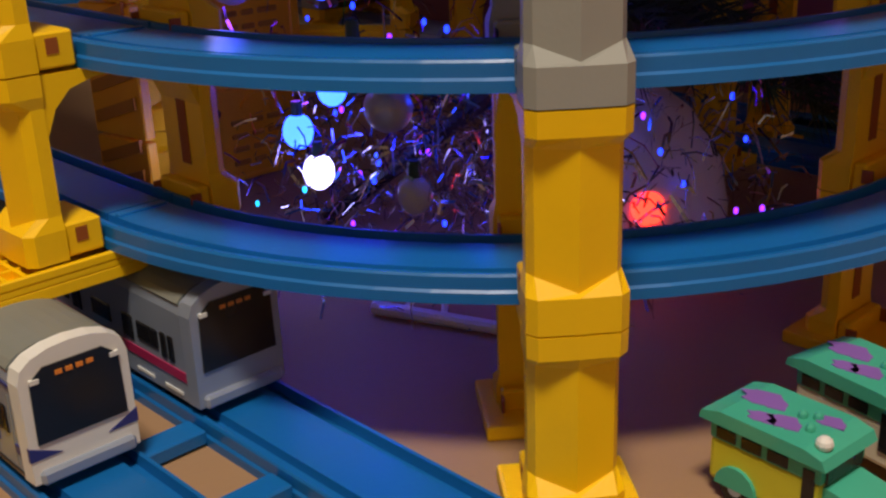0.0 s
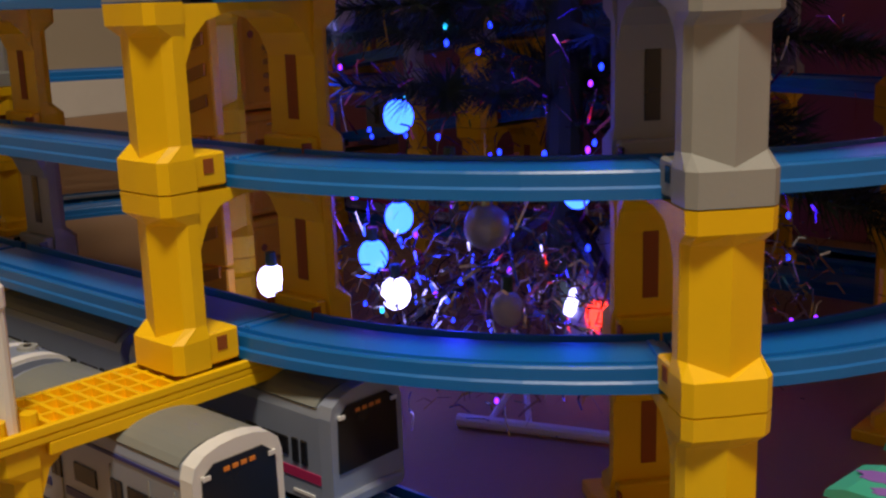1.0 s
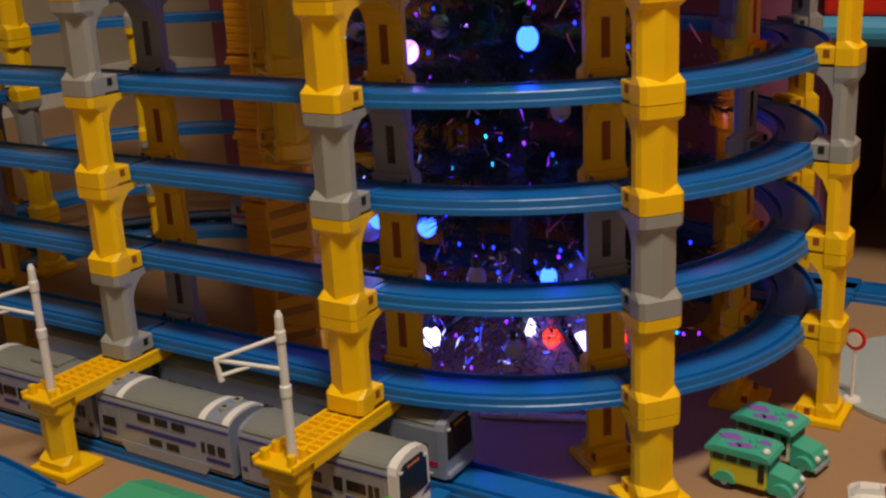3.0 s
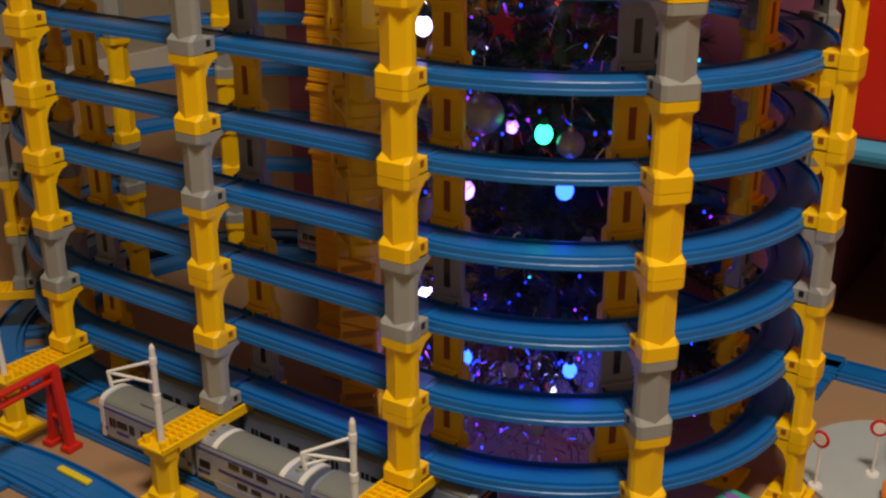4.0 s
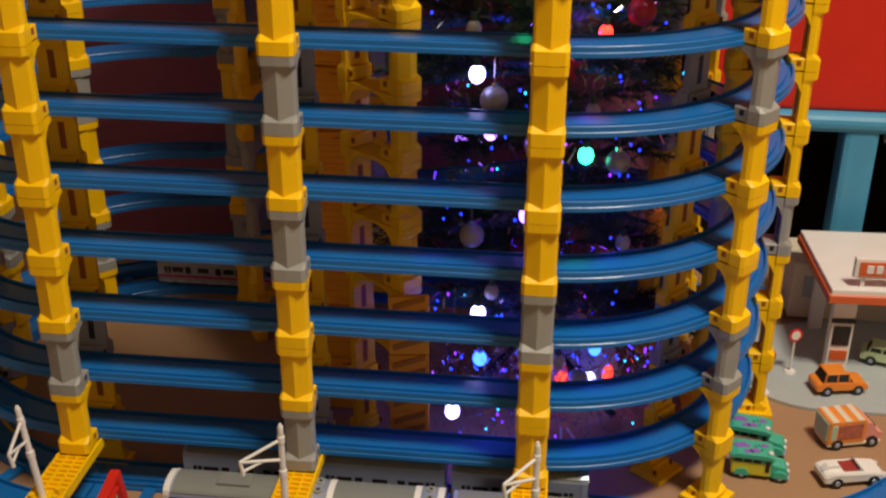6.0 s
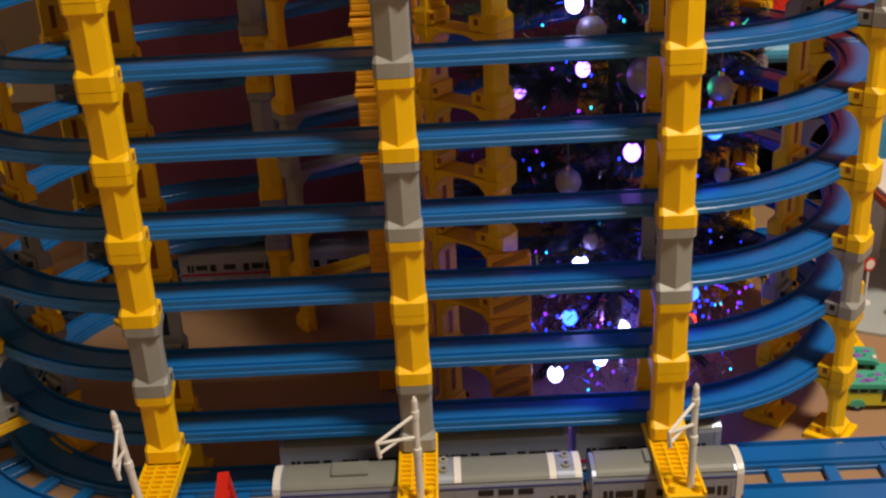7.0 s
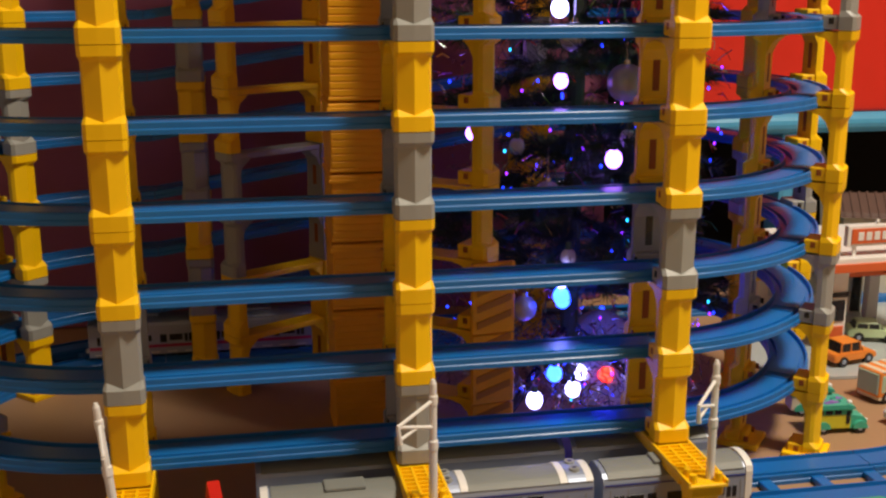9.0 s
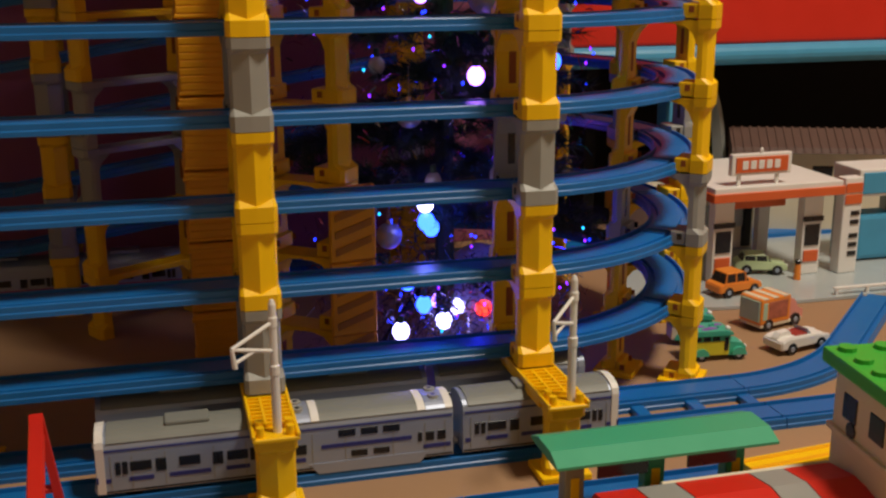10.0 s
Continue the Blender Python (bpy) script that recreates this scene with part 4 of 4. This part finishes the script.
def car(m, paint, label, length=0.064, open_top=False, tall=0.0, group="toy cars"):
    t = thing("toy_car", label, "toy car", m, group=group)
    L = length / 2
    prof = [(-L, 0.006), (L, 0.006), (L, 0.011), (L * 0.86, 0.0145), (L * 0.35, 0.0165), (-L * 0.75, 0.0175), (-L, 0.0145)]
    bm = prism(B_(), prof, -0.0135, 0.0135, axis="y")
    bmesh.ops.bevel(bm, geom=bm.edges[:], offset=0.0012, segments=2, affect="EDGES")
    part("body", bm, paint, t)
    top = 0.0235 + tall
    if open_top:
        part("cockpit", box(B_(), -L * 0.35, L * 0.20, -0.0090, 0.0090, 0.0155, 0.0182, 0.001), material("dark_red_seat", (0.30, 0.03, 0.02), 0.6), t, "dark red cockpit")
        part("windscreen", prism(B_(), [(L * 0.15, 0.0168), (L * 0.30, 0.0168), (L * 0.12, 0.0225)], -0.0095, 0.0095, axis="y"), CLEAR, t)
        part("tail_fin", prism(B_(), [(-L * 0.95, 0.016), (-L * 0.35, 0.017), (-L * 0.45, 0.022), (-L * 0.80, 0.021)], -0.004, 0.004, axis="y"), paint, t)
    else:
        part("cabin", prism(B_(), [(-L * 0.80, 0.0165), (L * 0.40, 0.0160), (L * 0.12, top), (-L * 0.62, top)], -0.0115, 0.0115, axis="y"), BLACK, t, "dark tinted cabin glass")
        part("roof", box(B_(), -L * 0.64, L * 0.14, -0.0118, 0.0118, top - 0.001, top + 0.0012, 0.0008), paint, t)
        for s in (-1, 1):
            for x in (-L * 0.70, -L * 0.22, L * 0.24):
                part("pillar", cyl(B_(), (x, s * 0.0117, 0.0165), (x * 0.9 - 0.001, s * 0.0113, top), 0.0010, None, 6), paint, t)
    for s in (-1, 1):
        part("headlamp", box(B_(), L - 0.0012, L + 0.0006, s * 0.0095 - 0.0022, s * 0.0095 + 0.0022, 0.0105, 0.0130, 0.0005), WHITE, t)
    wheels(t, (-L * 0.58, L * 0.60), 0.0142, 0.0062, 0.005)
    return t


car(pose(-0.004, 0.278, 0, 0, 0, 14), WHITE, "white open toy sports car with dark red seats", 0.066, True)
car(pose(0.018, 0.446, 0.0042, 0, 0, 12), ORANGE, "orange toy taxi on the filling station plate", 0.062, tall=0.004)
car(pose(0.090, 0.514, 0.0042, 0, 0, -18), material("pale_lime_paint", (0.55, 0.68, 0.40), 0.35), "pale lime toy car with black roof at the pumps", 0.062)

van = thing("toy_van", "orange and cream toy ice cream van with pink nose", "toy van", pose(0.008, 0.348, 0, 0, 0, 16))
SALMON = material("salmon_paint", (0.75, 0.30, 0.24), 0.4)
VAN_PICTURE = material("brown_red_picture", (0.42, 0.12, 0.07), 0.45, spread=0.5, scale=160)
MINT = material("mint_paint", (0.40, 0.55, 0.42), 0.4)
part("box_body", box(B_(), -0.031, 0.012, -0.0155, 0.0155, 0.008, 0.036, 0.0018), ORANGE, van)
part("rear_panel", box(B_(), -0.0322, -0.0305, -0.0140, 0.0140, 0.011, 0.034, 0.0006), MINT, van, "mint green rear panel")
for x in (-0.024, -0.0095, 0.005):
    part("roof_stripe", box(B_(), x - 0.0035, x + 0.0035, -0.0157, 0.0157, 0.0355, 0.0364), CREAM, van, "cream roof stripe")
for s in (-1, 1):
    part("side_picture", box(B_(), -0.020, 0.008, *sorted((s * 0.0150, s * 0.0159)), 0.013, 0.032, 0.0005), VAN_PICTURE if s < 0 else SALMON, van, "brown red picture panel")
    part("side_frame", box(B_(), -0.028, -0.0215, *sorted((s * 0.0150, s * 0.0159)), 0.013, 0.032, 0.0005), MINT, van)
part("nose", prism(B_(), [(0.012, 0.007), (0.033, 0.007), (0.033, 0.016), (0.026, 0.019), (0.020, 0.029), (0.012, 0.031)], -0.0135, 0.0135, axis="y"), SALMON, van, "salmon pink nose")
part("windscreen", box(B_(), 0.0215, 0.0245, -0.0110, 0.0110, 0.0195, 0.0260, 0.0005), BLACK, van)
part("skirt", box(B_(), -0.030, 0.031, -0.0150, 0.0150, 0.0045, 0.0085, 0.0008), CREAM, van)
wheels(van, (-0.019, 0.021), 0.0158, 0.0068)


# ---- filling station ----
plate = thing("station_plate", "smoky clear plastic base plate of the toy filling station", "base plate")
pts = [(0.36, 0.402), (0.36, 0.74)] + [(-0.005 + 0.098 * math.cos(radians(a)), 0.500 + 0.098 * math.sin(radians(a))) for a in range(100, 271, 10)]
part("plate", prism(B_(), pts[::-1], 0.0005, 0.004), CLEAR, plate)

ORANGE_RED = material("orange_red_trim", (0.66, 0.12, 0.03), 0.4)
gs = thing("filling_station", "white toy filling station canopy with orange red trim", "filling station", pose(0.082, 0.537, 0.0042, 0, 0, 2))
for x in (-0.060, 0.060):
    part("pillar", box(B_(), x - 0.013, x + 0.013, -0.048, -0.034, 0.0, 0.100, 0.0012), WHITE, gs)
    part("pump_panel", box(B_(), x - 0.010, x + 0.010, -0.0495, -0.0478, 0.036, 0.062, 0.0005), BLACK, gs, "dark pump display panel")
    part("pump_badge", box(B_(), x - 0.010, x + 0.010, -0.0497, -0.0478, 0.016, 0.030, 0.0005), ORANGE_RED, gs, "red pump badge")
    part("pump_header", box(B_(), x - 0.014, x + 0.014, -0.0500, -0.0478, 0.066, 0.072, 0.0005), BLACK, gs)
    part("pillar", box(B_(), x - 0.008, x + 0.008, 0.055, 0.067, 0.0, 0.100, 0.0012), WHITE, gs)
part("canopy", box(B_(), -0.085, 0.085, -0.066, 0.100, 0.1005, 0.118, 0.0015), WHITE, gs)
part("canopy_trim", box(B_(), -0.087, 0.087, -0.0685, -0.0655, 0.1012, 0.1115, 0.0006), ORANGE_RED, gs, "orange red canopy stripe")
for s in (-1, 1):
    part("canopy_trim", box(B_(), *sorted((s * 0.0845, s * 0.0875)), -0.065, 0.099, 0.1012, 0.1115, 0.0006), ORANGE_RED, gs, "orange red canopy stripe")
part("inner_header", box(B_(), -0.040, 0.045, -0.012, -0.006, 0.078, 0.092, 0.0008), ORANGE_RED, gs)
part("inner_header_top", box(B_(), -0.042, 0.047, -0.0135, -0.004, 0.0922, 0.0965, 0.0006), WHITE, gs)
part("sign_board", box(B_(), -0.062, 0.016, -0.060, -0.052, 0.130, 0.155, 0.0012), WHITE, gs, "white framed sign board")
part("sign_face", box(B_(), -0.057, 0.011, -0.0612, -0.0598, 0.1335, 0.1515, 0.0004), ORANGE_RED, gs, "orange red sign face")
for i in range(5):
    part("sign_bar", box(B_(), -0.049 + i * 0.0104, -0.0415 + i * 0.0104, -0.0618, -0.0610, 0.1375, 0.1475, 0.0003), WHITE, gs, "plain white bar")
for x in (-0.050, 0.000):
    part("sign_leg", box(B_(), x - 0.002, x + 0.002, -0.0575, -0.0545, 0.1178, 0.1305), WHITE, gs)
part("sign_knob", ball(B_(), (-0.022, -0.056, 0.158), 0.0022, 1.5, 8), WHITE, gs)
kiosk = thing("station_kiosk", "cream toy kiosk with dark windows behind the pumps", "toy kiosk", pose(0.065, 0.640, 0.0042))
part("wall", box(B_(), -0.075, 0.075, -0.020, 0.060, 0.0, 0.078, 0.0012), CREAM, kiosk)
for x in (-0.045, 0.0, 0.045):
    part("window", box(B_(), x - 0.016, x + 0.016, -0.0212, -0.0195, 0.030, 0.060, 0.0006), CLEAR, kiosk)
part("door", box(B_(), 0.058, 0.072, -0.0212, -0.0195, 0.002, 0.060, 0.0006), BLACK, kiosk)
part("green_board", box(B_(), 0.076, 0.100, -0.010, -0.004, 0.052, 0.074, 0.0006), GRASS, kiosk, "green board")
pt = thing("price_tower", "white price sign tower with orange red panels", "sign tower", pose(0.190, 0.491, 0.0042, 0, 0, 4))
part("column", box(B_(), -0.013, 0.013, -0.008, 0.008, 0.0, 0.118, 0.0015), WHITE, pt)
for z in (0.100, 0.086):
    part("panel", box(B_(), -0.012, 0.012, -0.0094, -0.0078, z, z + 0.0115, 0.0005), ORANGE_RED, pt, "orange red panel")
for z in (0.072, 0.061, 0.044, 0.033, 0.022):
    part("price_bar", box(B_(), -0.002, 0.010, -0.0094, -0.0078, z, z + 0.0055, 0.0003), BLACK, pt, "plain dark bar")
cw = thing("car_wash", "blue and clear toy car wash arch", "car wash", pose(0.254, 0.520, 0.0042))
part("frame", box(B_(), -0.035, 0.040, -0.006, 0.050, 0.085, 0.120, 0.002), WHITE, cw)
part("face", box(B_(), -0.030, 0.036, -0.0075, -0.0055, 0.089, 0.116, 0.001), SKYBLUE, cw, "light blue face")
for x in (-0.031, 0.036):
    part("post", box(B_(), x - 0.004, x + 0.004, 0.0, 0.044, 0.0, 0.085, 0.001), CLEAR, cw)
part("tank", box(B_(), -0.026, 0.031, 0.002, 0.040, 0.002, 0.060, 0.006), SKYBLUE, cw)
wb = thing("shop_row", "long toy building with a brown ribbed roof", "toy building", pose(0.245, 0.690, 0, 0, 0, -20))
BROWN = material("brown_roof", (0.10, 0.045, 0.030), 0.6, spread=0.2)
part("wall", box(B_(), -0.090, 0.150, -0.018, 0.040, 0.0, 0.118, 0.001), CREAM, wb)
part("roof", prism(B_(), [(-0.030, 0.117), (0.050, 0.117), (0.046, 0.124), (0.010, 0.146), (-0.026, 0.124)], -0.096, 0.156, axis="x"), BROWN, wb)
for i in range(22):
    x = -0.092 + i * 0.0114
    part("roof_rib", prism(B_(), [(-0.030, 0.1195), (-0.027, 0.1255), (0.010, 0.1478), (0.010, 0.1455)], x, x + 0.003, axis="x"), BROWN, wb)
for i in range(5):
    part("window", box(B_(), -0.075 + i * 0.045, -0.048 + i * 0.045, -0.0192, -0.0176, 0.070, 0.098, 0.0005), BLACK, wb)


def road_sign(m):
    t = thing("road_sign", "white toy road sign with a red ring", "road sign", m, group="road signs")
    part("post", cyl(B_(), (0, 0, 0), (0, 0, 0.046), 0.0014, None, 8), WHITE, t)
    part("base", cyl(B_(), (0, 0, 0), (0, 0, 0.0022), 0.007, 0.006, 14), WHITE, t)
    part("disc", cyl(B_(), (0, -0.0016, 0.050), (0, -0.0002, 0.050), 0.0085, None, 18), RED, t, "red round disc")
    part("disc_centre", cyl(B_(), (0, -0.0022, 0.050), (0, -0.0015, 0.050), 0.0058, None, 18), WHITE, t, "white disc centre")
    return t


road_sign(pose(-0.068, 0.430, 0.0042, 0, 0, -15))
road_sign(pose(-0.030, 0.480, 0.0042, 0, 0, 20))
attendant = thing("pump_post", "small orange and black post at the pumps", "toy post", pose(0.118, 0.475, 0.0042))
part("post", cyl(B_(), (0, 0, 0), (0, 0, 0.019), 0.0045, 0.0035, 10), ORANGE, attendant)
part("cap", ball(B_(), (0, 0, 0.0215), 0.0042, 0.9, 10), BLACK, attendant)
fence = thing("kerb_fence", "white plastic kerb rail on the filling station plate", "toy fence", pose(0.225, 0.410, 0.0042))
part("rail", box(B_(), -0.100, 0.105, -0.002, 0.002, 0.006, 0.009, 0.0006), WHITE, fence)
for i in range(6):
    part("post", box(B_(), -0.098 + i * 0.040, -0.095 + i * 0.040, -0.0018, 0.0018, 0.0, 0.0062), WHITE, fence)


# ---- station at the front ----
pf = thing("station_platform", "grey toy station platform with a green canopy", "toy platform", pose(-0.298, -0.014, 0))
part("platform", box(B_(), -0.130, 0.075, -0.024, 0.020, 0.0, 0.020, 0.0012), material("pale_grey_plastic", (0.36, 0.33, 0.29), 0.5, spread=0.08), pf)
bm = prism(B_(), [(-0.026, 0.067), (0.026, 0.067), (0.026, 0.0690), (0.012, 0.0745), (-0.012, 0.0745), (-0.026, 0.0690)], -0.078, 0.080, axis="x")
part("canopy", bm, GREEN, pf, "green canopy")
for x in (-0.058, 0.0, 0.060):
    part("post", box(B_(), x - 0.007, x + 0.007, -0.006, 0.006, 0.020, 0.067, 0.001), material("platform_post", (0.30, 0.27, 0.20), 0.5) if x == -0.058 else pf.children[0].data.materials[0], pf)
    part("poster", box(B_(), x - 0.003, x + 0.003, -0.0072, -0.0058, 0.034, 0.050, 0.0003), YELLOW, pf, "small yellow notice")
for x in (-0.030, 0.034):
    part("name_board", box(B_(), x - 0.018, x + 0.018, -0.0205, -0.0185, 0.055, 0.0655, 0.0006), BLACK, pf, "dark hanging board")
part("bench", box(B_(), -0.045, -0.015, -0.022, -0.010, 0.020, 0.034, 0.002), RED, pf, "red bench")

sb = thing("station_building", "yellow toy station building with red and grey roof panels", "toy building", pose(-0.282, -0.064, 0))
part("wall", box(B_(), -0.065, 0.100, -0.030, 0.022, 0.0, 0.044, 0.0012), YELLOW, sb)
for i, (x0, x1, mt) in enumerate(((-0.068, -0.040, RED), (-0.039, -0.012, GREY), (-0.011, 0.042, RED), (0.043, 0.068, GREY), (0.069, 0.104, RED))):
    part("roof_panel", prism(B_(), [(-0.036, 0.0442), (0.028, 0.0442), (0.024, 0.0485), (-0.004, 0.0525), (-0.032, 0.0485)], x0, x1, axis="x"), mt, sb, "red roof panel" if mt is RED else "grey roof panel")
for i in range(5):
    part("window", box(B_(), -0.050 + i * 0.030, -0.036 + i * 0.030, 0.0212, 0.0228, 0.016, 0.034, 0.0005), BLACK, sb)
part("ridge_pipe", cyl(B_(), (-0.02, 0.026, 0.047), (0.104, 0.026, 0.047), 0.0022, None, 8), CREAM, sb)

tw = thing("signal_tower", "cream toy signal tower with a bright green studded roof", "toy tower", pose(-0.140, -0.064, 0, 0, 0, -6))
part("wall", box(B_(), -0.036, 0.050, -0.045, 0.030, 0.0, 0.116, 0.0015), CREAM, tw)
part("roof", box(B_(), -0.044, 0.058, -0.052, 0.038, 0.1165, 0.1275, 0.0025), GRASS, tw, "bright green roof")
for i in range(4):
    for j in range(4):
        part("stud", cyl(B_(), (-0.032 + i * 0.026, -0.040 + j * 0.022, 0.1270), (-0.032 + i * 0.026, -0.040 + j * 0.022, 0.1305), 0.0062, None, 10), GRASS, tw)
for x in (-0.022, 0.004, 0.032):
    part("window", box(B_(), x - 0.007, x + 0.007, 0.0292, 0.0308, 0.086, 0.102, 0.0006), BLACK, tw)
for y in (-0.026, 0.008):
    part("window", box(B_(), -0.0368, -0.0352, y - 0.009, y + 0.009, 0.084, 0.102, 0.0006), BLACK, tw)
part("ledge", box(B_(), -0.039, 0.053, -0.048, 0.033, 0.070, 0.0745, 0.0012), CREAM, tw)
part("clock", cyl(B_(), (-0.0372, 0.004, 0.079), (-0.0355, 0.004, 0.079), 0.0055, None, 16), BLACK, tw)
yb = thing("yellow_ramp", "yellow plastic ramp piece beside the platform", "toy ramp", pose(-0.165, 0.030, 0, 0, 0, 2))
part("bed", prism(B_(), [(-0.035, 0.0102), (0.045, 0.0102), (0.045, 0.019), (-0.035, 0.016)], -0.010, 0.010, axis="y"), YELLOW, yb)
for y in (-0.006, 0.006):
    part("groove", prism(B_(), [(-0.0345, 0.0158), (0.0445, 0.0188), (0.0445, 0.0194), (-0.0345, 0.0164)], y - 0.002, y + 0.002, axis="y"), AMBER, yb)


# ---- cable on the floor beyond the filling station ----
cable = thing("power_cable", "black power cable lying on the floor", "cable")
bm = B_()
ring = []
for k in range(25):
    u = k / 24
    x, y = -0.115 + 0.10 * u, 1.00 + 0.07 * math.sin(5.0 * u) - 0.10 * u
    ring.append([(x, y + 0.003 * math.cos(q), 0.0032 + 0.003 * math.sin(q)) for q in (0, 1.05, 2.09, 3.14, 4.19, 5.24)])
part("cord", loft(bm, ring), BLACK, cable)
